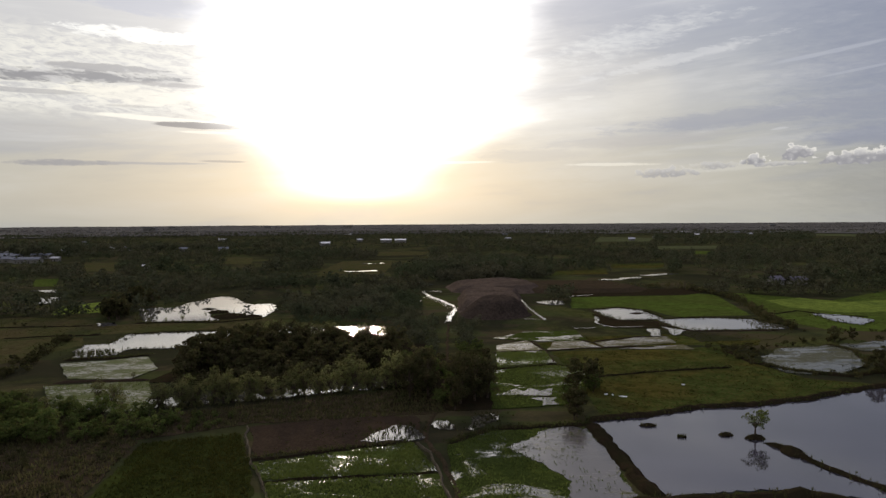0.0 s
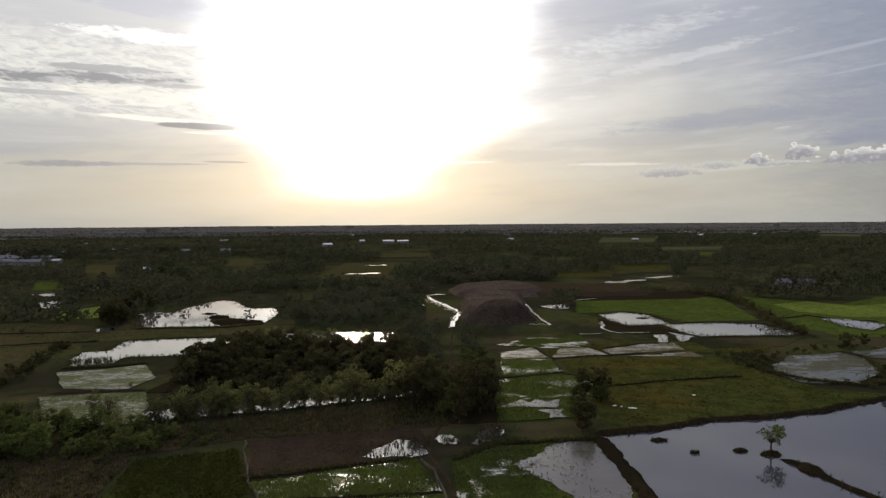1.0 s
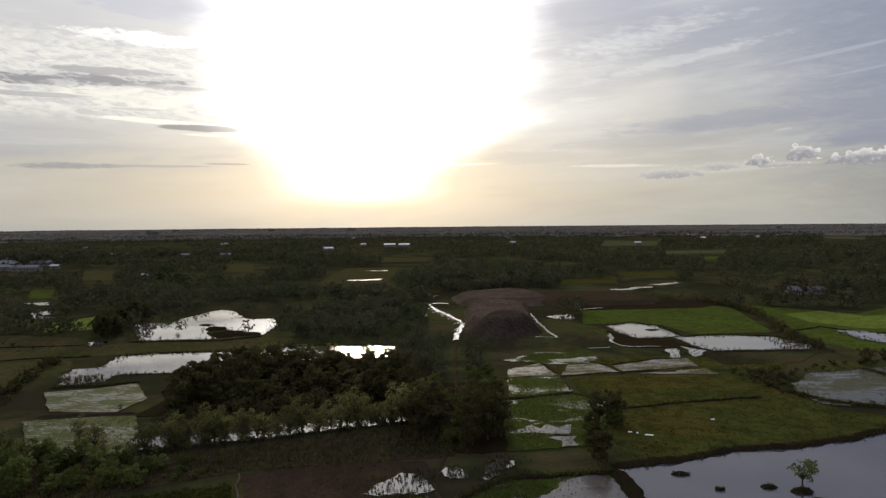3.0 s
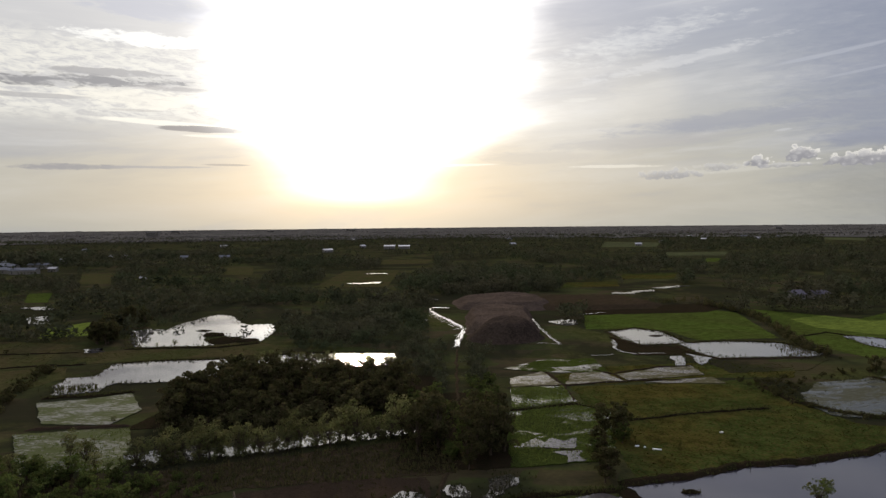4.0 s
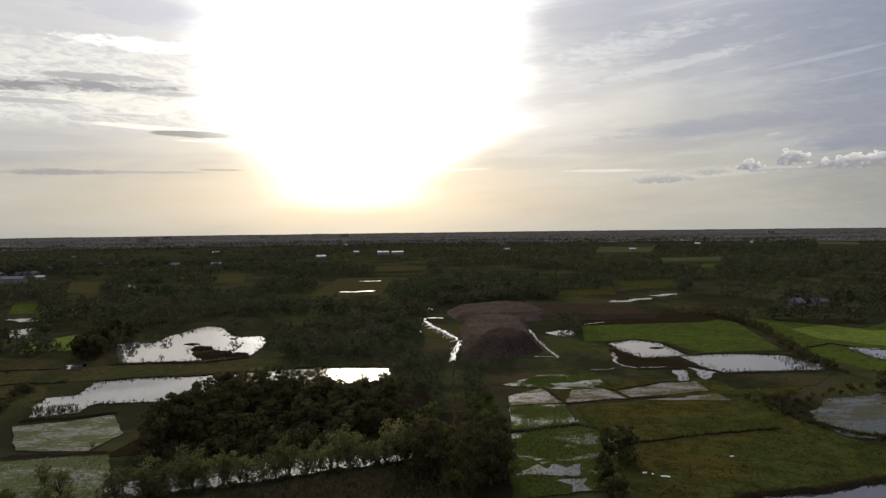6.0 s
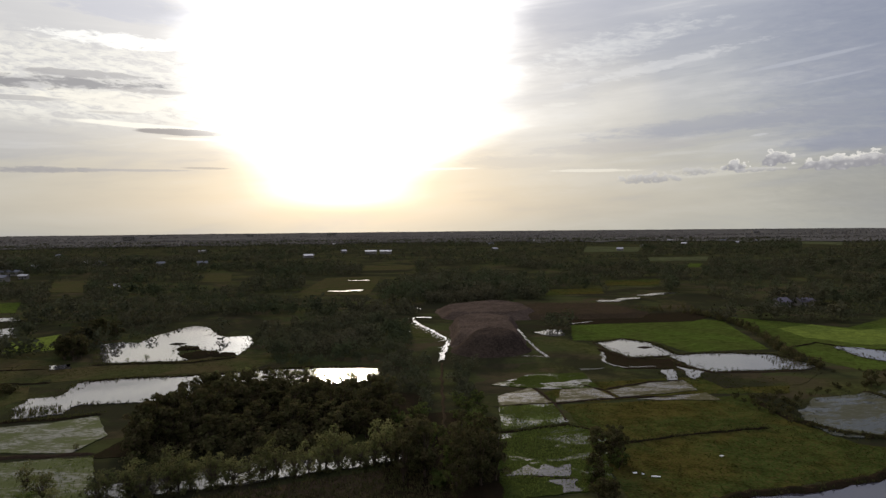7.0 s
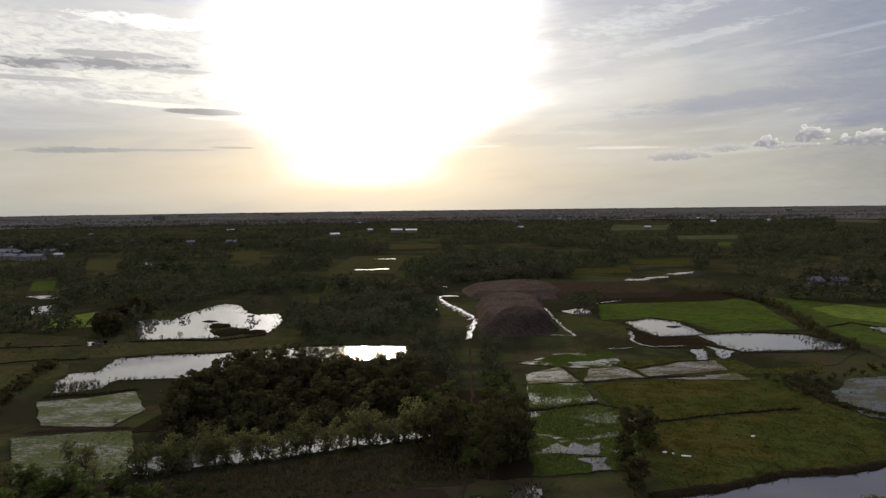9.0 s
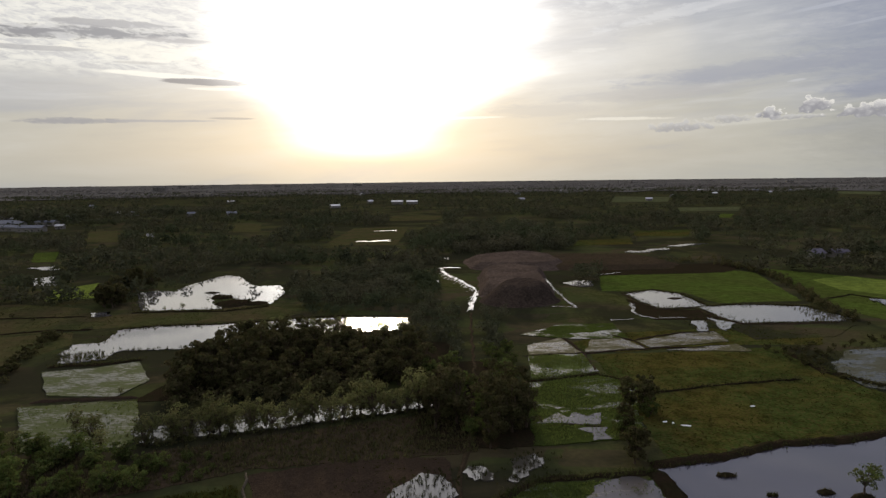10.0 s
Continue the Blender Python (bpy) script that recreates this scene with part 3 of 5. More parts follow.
def make_ground():
    """One round sheet out to the horizon."""
    rings = np.concatenate([[0.0], np.geomspace(40, 4900, 60)])
    spokes = 144
    bm = bmesh.new()
    centre = bm.verts.new((0, 10, 0))
    last = None
    for r in rings[1:]:
        ring = []
        for k in range(spokes):
            a = math.tau * k / spokes
            x, y = r * math.cos(a), 10 + r * math.sin(a)
            z = (0.0 if r < 700 else 1.0 * wobble(x, y, 0.004) * min(1, (r - 700) / 800)) + float(far_rise(r))
            ring.append(bm.verts.new((x, y, z)))
        for k in range(spokes):
            j = (k + 1) % spokes
            bm.faces.new((centre, ring[k], ring[j]) if last is None else (last[k], ring[k], ring[j], last[j]))
        last = ring
    tagged(part("ground", bm, MAT["ground"]), "flat rough pasture and farmland reaching the horizon", "ground", kind="structure")


make_ground()


def make_far_plain():
    """Open farmland below the horizon, lying on the rise, coloured pale for haze."""
    bm = bmesh.new()
    rows = []
    for i, r in enumerate(np.linspace(1860, 4880, 28)):
        row = []
        for k in range(61):
            a = -0.85 + 1.7 * k / 60
            q = r + (260 * wobble(k * 3.1, i, 0.3) if i == 0 else 0)
            row.append(bm.verts.new((q * math.sin(a), 10 + q * math.cos(a), 1.6 + 1.2 * wobble(q * math.sin(a), q * math.cos(a), 0.004) + float(far_rise(q)))))
        rows.append(row)
    for i in range(27):
        for k in range(60):
            bm.faces.new((rows[i][k], rows[i][k + 1], rows[i + 1][k + 1], rows[i + 1][k]))
    bmesh.ops.recalc_face_normals(bm, faces=bm.faces)
    tagged(part("field_far_plain", bm, MAT["hazed_plain"]), "farmland below the horizon, paled in colour for distance haze", "field", kind="structure")


make_far_plain()

# ---- fields ----
RICE_LABEL, OLIVE_LABEL = "green rice field on flat ground", "olive-brown ripening field with worn patches"
FIELDS = {  # corners in plan, surface, label
    "meadow": ([(29, 157), (29, 175), (41, 176), (61, 178), (77, 181), (76, 160), (80, 143), (92, 138), (88, 135), (71, 128), (48, 122.5), (36, 118), (28, 116), (29, 135)], "olive", OLIVE_LABEL),
    "meadow_strip": ([(27, 187), (43, 197), (66, 200), (84, 202), (95, 196), (88, 182), (62, 183), (44, 178), (28, 176)], "olive", "olive field strip between flooded plots"),
    "north_rice": ([(51, 262), (59, 303), (112, 322), (127, 306), (113, 240), (84, 237), (80, 258)], "rice", RICE_LABEL),
    "east_rice": ([(131, 306), (136, 318), (168, 283), (230, 330), (300, 300), (200, 190), (122, 206), (118, 222), (124, 258)], "rice", RICE_LABEL),
    # a brighter green surface than the rice around it
    "east_bright_rice": ([(138, 262), (140, 284), (159, 293), (168, 277), (240, 295), (220, 255), (150, 245)], "bright_rice", "rice field of brighter green"),
    "west_rice": ([(-151, 252), (-162, 275), (-153, 293), (-130, 260)], "bright_rice", RICE_LABEL),
    "west_stubble": ([(-175, 235), (-158, 246), (-128, 238), (-108, 222), (-112, 205), (-150, 190), (-190, 205)], "stubble", "brown stubble field with grassy patches"),
    "west_pasture": ([(-160, 150), (-150, 188), (-112, 203), (-104, 188), (-110, 165), (-130, 140)], "stubble", "brown and green rough pasture"),
    "pond_margin": ([(-118, 222), (-104, 228), (-66, 240), (-52, 228), (-56, 219), (-92, 211), (-108, 206)], "stubble", "brown grassy strip between two ponds"),
    "south_rice": ([(-48, 103), (-34, 108), (-26.5, 89), (-22, 70), (-44, 70)], "dark_rice", "dark green rice field with thin water"),
    "hollow_mud": ([(-33, 111), (-19, 116.5), (-5, 117.5), (-3.5, 104.5), (-28.5, 97)], "mud", "bare dark muddy plot"),
    "scrub_land": ([(-95, 70), (-95, 112), (-60, 118), (-49, 103), (-45, 70)], "scrub", "dark brown scrubby ground"),
    "grove_floor": ([(-52, 119), (-8, 136), (0, 137), (0, 119), (-34, 113), (-50, 105)], "scrub", "dark brown bare strip in front of trees"),
    # darker ground surface where the trackside trees stand
    "track_side": ([(-10, 120), (9.5, 121), (10, 150), (9, 170), (-8, 170), (-10, 150)], "bank", "dark ground under trees"),
    "brown_plot": ([(72, 205), (86, 204), (110, 205), (96, 190), (74, 188)], "ground", "dull olive-brown rough plot between ponds"),
    "brown_margin": ([(56, 246), (63, 228), (76, 226), (78, 214), (70, 212), (56, 212), (53, 222)], "bank", "dark brown muddy margin of ponds"),
    "dug_ground": ([(58, 300), (62, 322), (129, 340), (130, 322), (114, 306)], "bank", "dark brown dug ground"),
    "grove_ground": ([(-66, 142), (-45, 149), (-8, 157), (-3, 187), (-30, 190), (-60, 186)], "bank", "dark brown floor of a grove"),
    "far_rice_a": ([(255, 1103), (334, 1406), (458, 1426), (341, 1085)], "far_grass", RICE_LABEL),
    "far_rice_b": ([(261, 805), (292, 893), (377, 899), (329, 795)], "far_grass", RICE_LABEL),
    "far_rice_c": ([(122, 484), (136, 527), (182, 537), (160, 480)], "olive", RICE_LABEL),
    "far_rice_d": ([(70, 425), (80, 460), (115, 465), (108, 430)], "olive", RICE_LABEL),
    "far_rice_e": ([(-186, 558), (-213, 647), (-190, 654), (-162, 556)], "stubble", "dull far field of rough grass"),
    "far_rice_f": ([(-88, 440), (-90, 590), (-44, 600), (-42, 560), (-40, 440)], "stubble", "dull far field of rough grass"),
    "far_rice_k": ([(-70, 680), (-72, 760), (-15, 770), (-22, 690)], "stubble", "dull far field of rough grass"),
    "far_rice_g": ([(758, 1344), (913, 1608), (996, 1579), (832, 1324)], "far_grass", RICE_LABEL),
    "far_rice_h": ([(258, 678), (285, 740), (301, 738), (271, 677)], "rice", RICE_LABEL),
    "far_rice_l": ([(-265, 482), (-316, 578), (-295, 592), (-242, 480)], "stubble", "dull far field of rough grass"),
    "far_rice_m": ([(-230, 367), (-256, 411), (-246, 419), (-217, 366)], "rice", RICE_LABEL),
}
for k, (key, (corners, mat, label)) in enumerate(FIELDS.items()):
    sheet("field_" + key, corners, 0.03 + 0.004 * k, MAT[mat], label, "field", 0.5, k)

PADDIES = {
    "by_the_dyke": ([(0.5, 101), (8, 108), (24, 109.5), (24.5, 84), (24, 70), (2, 70)], "paddy", "flooded rice paddy with green shoots and open water"),
    "by_the_track": ([(-28, 93.5), (-5, 102.5), (-1, 90.5), (-24.5, 87.5)], "paddy_wet", "flooded rice paddy with sparse shoots"),
    "south": ([(-24, 86.5), (-0.5, 89.5), (1, 70), (-19, 70)], "paddy", "green rice paddy with a little standing water"),
    "pale_a": ([(14.6, 183.5), (24, 191), (27.2, 176.2), (14.4, 173.6)], "pale_plot", "pale silty flooded plot"),
    "pale_b": ([(14, 173.5), (27, 175), (27.5, 161), (12.5, 155)], "paddy_wet", "flooded plot with sparse dark shoots"),
    "pale_c": ([(28, 176.5), (43.5, 179), (40, 190.5), (32, 189)], "pale_plot", "pale silty flooded plot"),
    "pale_d": ([(45, 180.8), (66.2, 186), (67, 197), (58, 195), (43.5, 187)], "pale_plot", "pale silty flooded plot"),
    "pale_e": ([(48, 178), (59.8, 177), (68, 176), (67.2, 183), (58, 181)], "pale_plot", "pale silty flooded plot"),
    "middle": ([(10.5, 152.5), (27, 158), (33, 152), (27, 124), (9, 121)], "paddy", "green flooded rice paddy with open water patches"),
    "north_of_pale": ([(14, 195), (26, 206), (42, 208), (42, 190), (26, 190)], "paddy", "green flooded plot with thin water"),
    "west_a": ([(-96, 163), (-85, 166.5), (-78, 171), (-69, 157), (-70.5, 146.2), (-85, 147)], "green_silt", "pale silty flooded plot"),
    "west_b": ([(-86, 140), (-74, 142.5), (-65, 143.5), (-60, 134), (-56, 121.5), (-72, 119)], "green_silt", "pale green silty flooded plot"),
}
for k, (key, (corners, mat, label)) in enumerate(PADDIES.items()):
    sheet("paddy_" + key, corners, 0.14 + 0.004 * k, MAT[mat], label, "rice paddy", 0.35, 40 + k)

# ---- water ----
PONDS = {
    "fish_pond": ([(25.5, 113), (36, 115.5), (48, 120.5), (58.5, 122), (70, 125.5), (86, 133), (110, 140), (150, 120), (150, 80), (58, 78), (49, 81.5), (46, 83.5), (32.5, 82.5), (26.5, 82)], "pond", "large still fish pond mirroring the sky"),
    "hollow": ([(-13.2, 103), (-12.4, 105.5), (-11.6, 108.2), (-9, 110.4), (-6, 111.8), (-4.9, 110.6), (-3.6, 104.3)], "shallows", "shallow flooded corner of a plot mirroring trees"),
    "dyke_water": ([(10, 100), (16, 107), (20, 110), (24, 109), (24.3, 84), (24, 74), (15, 74), (16.5, 87), (14, 93)], "thin_water", "open shallow water in a rice paddy"),
    "trackside_pool": ([(-2.2, 111.8), (-1.7, 113.9), (0.3, 114.2), (1.8, 112), (2.3, 109.6), (1, 108.6), (-0.9, 109.2)], "ditch", "small round pool beside the track"),
    "bund_pool": ([(3.4, 109.2), (4.6, 112.5), (4.9, 116), (7.7, 118.2), (9.2, 116.5), (9.0, 113.6), (6.3, 110.2), (4, 108.6)], "ditch", "small pool under trees behind a weedy bund"),
    "west_pond": ([(-106.4, 232.2), (-115, 249), (-123.5, 265.8), (-119, 271), (-111, 270), (-111, 284), (-108.6, 301), (-104.7, 311), (-98, 307), (-87, 284.5), (-81, 280), (-73, 281), (-67, 262), (-66.5, 242), (-74, 246), (-83, 254), (-88, 261), (-93, 262), (-90, 252), (-86, 241), (-80, 234.5), (-92, 233)], "far_pond", "irregular pond with a weedy spit of land"),
    "long_pond": ([(-101, 178), (-96, 170), (-87, 174), (-88, 181), (-74, 183), (-58, 188), (-66, 211), (-90, 208), (-99, 204), (-97, 190), (-103, 186)], "far_pond", "long shallow pond with reeds at one end"),
    "canal": ([(-60, 193), (-45, 196), (-33, 200), (-17, 202), (-18, 217), (-37, 219), (-52, 216), (-64, 211)], "rippled", "pond behind trees, glittering towards the sun"),
    "tree_ditch": ([(-54, 122.5), (-31, 130.5), (-7.5, 139), (-8.3, 145), (-40, 136.4), (-58, 128)], "ditch", "flooded ditch seen between tree trunks"),
    "patch_pool": ([(10, 130.6), (13, 133), (15, 135.5), (16.3, 133), (18, 135.8), (20, 133.6), (22.5, 135.5), (21.5, 129.8), (14, 130.2)], "thin_water", "shallow puddle in a rice plot"),
    "patch_pool_south": ([(17, 128), (22, 128.5), (21, 125.6), (22, 123.5), (18.6, 123), (19, 126)], "thin_water", "shallow puddle in a rice plot"),
    "north_pond": ([(58, 255.5), (69.6, 261.5), (76.6, 253.5), (78, 231.5), (63, 228.5), (59.3, 239)], "far_pond", "bright flooded plot with a muddy islet"),
    "east_long_pond": ([(75, 230.5), (83, 231.8), (96.2, 232.2), (108, 229), (112.5, 211), (106.5, 208.5), (92, 206.8), (79, 207.3), (75.6, 216)], "far_pond", "long flooded plot with reedy edges"),
    "reed_pond": ([(77.3, 157), (81, 166), (90.6, 176.3), (107, 180.5), (108, 172), (101, 156), (90, 147), (82, 146.5), (78, 149)], "silty", "murky reed pond"),
    "reed_pond_back": ([(109, 181), (126, 187), (150, 190), (140, 170), (111, 173)], "silty", "murky pond beyond a low dyke"),
    "east_strip": ([(136, 242), (145, 238), (149, 226), (138, 216), (134, 223)], "far_pond", "narrow flooded strip beside rice"),
    "puddle_b": ([(65.2, 209), (69.2, 210.3), (65.8, 196.6), (63, 196.6)], "far_pond", "muddy puddle"),
    "puddle_c": ([(71.5, 213.2), (76.8, 207), (73, 201), (69.9, 196.6), (69, 199), (70.9, 207)], "far_pond", "muddy puddle"),
    "north_puddles": ([(40, 281), (46, 287), (52, 285), (50, 272), (44, 273)], "far_pond", "flooded rut in the open ground"),
    "far_pool_a": ([(92, 384), (95, 392), (103, 391), (108, 399), (122, 406), (119, 396), (110, 393), (104, 385)], "far_pond", "flooded plot beside scrub"),
    "far_pool_b": ([(124, 416), (148, 432), (154, 428), (130, 412)], "far_pond", "narrow flooded strip"),
    "far_pool_c": ([(-70, 463), (-69, 467), (-61, 466), (-55, 472), (-48, 474), (-46, 463), (-54, 464), (-60, 460)], "far_pond", "distant flooded plot"),
    "far_pool_d": ([(-68, 552), (-66, 558), (-58, 556), (-52, 562), (-50, 553)], "far_pond", "distant flooded plot"),
    "west_pool_a": ([(-216, 342), (-206, 348), (-203, 341), (-196, 336), (-201, 333), (-208, 337)], "far_pond", "small pool among bushes"),
    "west_pool_b": ([(-190, 306), (-184, 313), (-168, 287), (-177, 286)], "far_pond", "small pool among bushes"),
    "west_pool_c": ([(-121, 229), (-116, 229), (-113, 223), (-118, 223)], "far_pond", "small pool in a brown field"),
}
STRAIGHT = ("north_pond", "east_long_pond", "puddle_b", "puddle_c")
for k, (key, (corners, mat, label)) in enumerate(PONDS.items()):
    sheet("water_" + key, corners, 0.20 + 0.004 * k, MAT[mat], label, "water", 0.4 if "patch" in key else 1.3 if key.startswith(("far_pool", "west_pool")) else 0.75, 80 + k, swing=1.8 if key == "canal" else 0.0 if corners[0][1] < 130 or key in STRAIGHT else 0.6)

# banks, dykes and bunds
BANK = "dark weedy earth bank"
LINES = {
    "fish_pond_bank": ([(25, 113.5), (36, 116), (48, 121), (58.5, 122.5), (70, 126), (86, 134), (112, 142)], 2.8, 1.1, "bank", BANK + " along the pond"),
    "fish_pond_near_bank": ([(22, 79.6), (29, 80.6), (38, 80.8), (45.5, 82.4), (48.5, 80.2), (51, 78), (58, 76.5), (80, 75.5)], 3.2, 1.0, "bank", BANK + " along the pond"),
    "paddy_dyke": ([(25, 112), (25.7, 98), (26.2, 89), (27, 81)], 3.0, 0.9, "bank", "bare muddy dyke between pond and paddy"),
    "pond_dyke": ([(50.5, 101.5), (52, 97), (53, 93), (54.8, 88), (56, 84.6), (58, 79)], 1.8, 0.9, "bank", "narrow overgrown dyke running into the pond"),
    "track_bund": ([(-4.5, 103.3), (-2.2, 98), (-0.6, 90), (0.8, 80), (1.5, 70)], 0.55, 0.35, "pale_earth", "pale earth bund beside a paddy"),
    "middle_bund": ([(-34, 112), (-31.5, 103), (-29, 96.5), (-25, 88), (-21, 78), (-19, 70)], 0.42, 0.35, "pale_earth", "pale earth bund between rice fields"),
    "hollow_bund": ([(-29, 95.5), (-4.5, 103.3)], 0.9, 0.35, "bank", "dark bund between flooded plots"),
    "south_bund": ([(-25, 87.2), (-0.8, 90)], 0.7, 0.3, "bank", "dark bund between flooded plots"),
    "paddy_bund": ([(0.5, 102), (8, 109), (24.5, 111.5)], 1.8, 0.5, "bank", BANK + " behind a paddy"),
    "pale_bund_a": ([(13, 173.8), (28, 176), (45, 180), (59, 180.6)], 0.7, 0.35, "mud", "muddy bund between flooded plots"),
    "pale_bund_b": ([(27.3, 161), (27.5, 176), (25, 191)], 0.7, 0.3, "mud", "muddy bund between flooded plots"),
    "pale_bund_c": ([(44.2, 179), (43, 187), (36, 196)], 0.7, 0.3, "mud", "muddy bund between flooded plots"),
    "pale_bund_d": ([(43, 188), (55.5, 195), (67, 197)], 0.7, 0.3, "mud", "muddy bund between flooded plots"),
    "middle_line": ([(11, 130), (22.3, 129.2)], 0.5, 0.25, "mud", "thin muddy bund"),
    "plot_back": ([(10, 153.5), (27, 158.8), (34, 152)], 0.8, 0.35, "bank", "weedy bund behind a rice plot"),
    "meadow_line": ([(33, 146), (51, 151), (68, 154.5)], 0.7, 0.35, "bank", "low weedy bund across the field"),
    "west_bund_a": ([(-97, 167), (-86, 169.5), (-78, 173)], 1.6, 0.45, "bank", "weedy bund beside a pond"),
    "west_bund_b": ([(-86, 143.3), (-76, 144.5), (-66, 145.5)], 1.6, 0.4, "mud", "muddy bund between pale plots"),
    "pond_strip": ([(-108, 229.3), (-96, 230.3), (-78, 230.4), (-66, 239)], 1.8, 0.5, "bank", BANK + " along the pond"),
    "long_pond_back": ([(-100, 205), (-90, 209.2), (-66, 212.5), (-52, 218.5), (-37, 222)], 1.8, 0.5, "bank", BANK + " along the pond"),
    "north_pond_back": ([(57, 256), (69.8, 263), (78, 254), (79, 232), (86, 233.6), (98, 233.8), (109.5, 230.3), (114, 211)], 1.6, 0.5, "bank", "reedy bank round flooded plots"),
    "north_pond_front": ([(57.5, 255), (58, 239), (62, 227.4), (73.5, 229), (74.3, 216), (78.5, 206), (92, 205.5), (106, 207)], 1.4, 0.35, "mud", "muddy edge of flooded plots"),
    "reed_pond_dyke": ([(75.5, 176), (76, 160), (81, 150), (90, 145), (104, 151)], 2.2, 0.7, "bank", BANK + " round the reed pond"),
    "reed_pond_divide": ([(107, 182), (109, 173), (102, 157)], 1.6, 0.5, "bank", "low dyke between two ponds"),
    "west_hedge_bank": ([(-135, 199), (-120, 204), (-108, 205)], 1.4, 0.4, "bank", BANK + " between fields"),
    "west_field_line": ([(-180, 228), (-150, 220), (-120, 224)], 1.2, 0.4, "bank", "dark field boundary"),
    "east_line": ([(118, 240), (135, 250), (142, 237), (152, 234)], 1.0, 0.4, "bank", "dark field boundary"),
}
for k, (key, (line, width, height, mat, label)) in enumerate(LINES.items()):
    ridge("bank_" + key, line, width, height * 0.6 + 0.12, MAT[mat], label, seed=k)

# the track through the trees
track = ridge("road", [(2.8, 70), (0.9, 90), (-2.4, 103), (-3.1, 111), (-1.6, 120), (0.6, 150), (1.0, 180), (1.5, 225)], 1.0, 0.2, MAT["scrub"], "narrow rutted brown dirt track", "track", seed=91)


# ---- the earth mound with its wet ditches ----
def mound(name, centre, half, height, turn, mat, label, seed, square=3.5):
    """A flat-topped heap of dumped earth with worn slopes."""
    bm = bmesh.new()
    nx, ny = 46, 46
    grid = []
    for i in range(nx + 1):
        row = []
        for j in range(ny + 1):
            u, v = 2 * i / nx - 1, 2 * j / ny - 1
            x, y = u * half[0], v * half[1]
            edge = 1 - (abs(u) ** square + abs(v) ** square) ** (1 / square) + 0.16 * wobble(x, y, 0.07, seed)
            f = max(0.0, min(1.0, edge / (0.30 if square > 3 else 0.62)))
            f = f * f * (3 - 2 * f)
            z = height * f * (1 + 0.12 * wobble(x, y, 0.07, seed + 1)) + 0.30 * f * wobble(x, y, 0.45, seed + 2) - 0.12 * (1 - f)
            row.append(bm.verts.new((x, y, z)))
        grid.append(row)
    for i in range(nx):
        for j in range(ny):
            bm.faces.new((grid[i][j], grid[i + 1][j], grid[i + 1][j + 1], grid[i][j + 1]))
    ob = part(name, bm, mat)
    ob.matrix_world = pose(*centre, 0, 0, 0, turn)
    return tagged(ob, label, "earth mound")


mound("earth_mound", (20, 277), (14.5, 42), 4.6, -2, MAT["soil"], "flat-topped mound of dumped brown earth", 3)
# front slope of the mound, its shade painted in by the darker earth
mound("earth_mound", (19.5, 247), (15, 15), 6.4, 0, MAT["shaded_soil"], "rounded nose of earth before a mound, darkened as a shaded slope", 5, 2.0)
mound("earth_mound", (27, 345), (26, 30), 3.2, 4, MAT["soil"], "low spread heap of brown earth", 8)
mound("earth_mound", (70, 345), (34, 30), 1.8, 0, MAT["scrub"], "long low bank of dark dug earth", 12)


def rill(name, line, width, seed, label, side=False):
    """A glistening run of water with ragged side rills."""
    rng = np.random.default_rng(seed)
    pts = outline(line, 1.0, 0.5, seed, False)
    verts, faces = [], []

    def strip(ps, ws, z):
        start = len(verts)
        for k, q in enumerate(ps):
            a, b = ps[max(0, k - 1)], ps[min(len(ps) - 1, k + 1)]
            t = (b - a).normalized() if (b - a).length > 1e-6 else Vector((0, 1))
            verts.extend(((q.x - t.y * ws[k], q.y + t.x * ws[k], z), (q.x + t.y * ws[k], q.y - t.x * ws[k], z)))
            if k:
                i = start + 2 * k
                faces.append((i - 2, i - 1, i + 1, i))

    for lane in (-1, 0, 1):
        ps = [q + Vector((lane * width * 0.8 + 0.7 * wobble(q.x, q.y, 0.35, seed + lane), 1.5 * wobble(q.x, q.y, 0.4, seed + lane + 3))) for q in pts]
        strip(ps, [max(0.04, width * (0.12 + 0.55 * wobble(q.x, q.y, 0.3, seed + 4 * lane) + (0.2 if lane == 0 else 0))) for q in ps], 0.30 + 0.003 * lane)
    for k in range(4, len(pts) - 2, 3) if side else ():
        q = pts[k]
        length = 3 + 5 * rng.random()
        end = q + Vector((-0.30 * length + rng.normal(0, 0.8), -length))
        strip([q, q.lerp(end, 0.5), end], [width * 0.16, width * 0.12, 0.03], 0.307 + 0.002 * (k % 3))
    return tagged(finish(name, from_arrays(name, verts, faces), MAT["far_pond"]), label, "water", kind="structure")


rill("water_ditch_west", [(-10, 326), (-6.5, 306), (0.0, 286), (5.0, 265), (1.5, 228)], 0.8, 5, "glistening wet ditch along the earth mound", True)
rill("water_ditch_east", [(31, 312), (34.5, 298), (34, 257), (36, 231)], 0.45, 6, "thin wet ditch along the earth mound")
rill("water_ditch_front", [(22, 233.5), (35, 231.5)], 0.3, 7, "thin wet line at the mound's foot")
rill("water_ditch_back", [(-10, 326), (-6, 330), (-1, 327)], 1.6, 8, "puddles at the end of the ditch")
rill("water_ditch_far", [(-14, 378), (-10, 368), (-6, 360)], 1.6, 9, "wet rut beside the mound")
rill("water_rut_a", [(-17, 300), (-14, 294)], 0.9, 10, "wet rut in dark ground")
rill("water_rut_b", [(-12, 292), (-10, 286)], 0.8, 11, "wet rut in dark ground")
rill("water_stream", [(55, 238), (53.8, 230), (52.8, 225), (52, 220), (53, 216.5), (56, 213.5)], 0.6, 14, "thin muddy stream beside flooded plots")
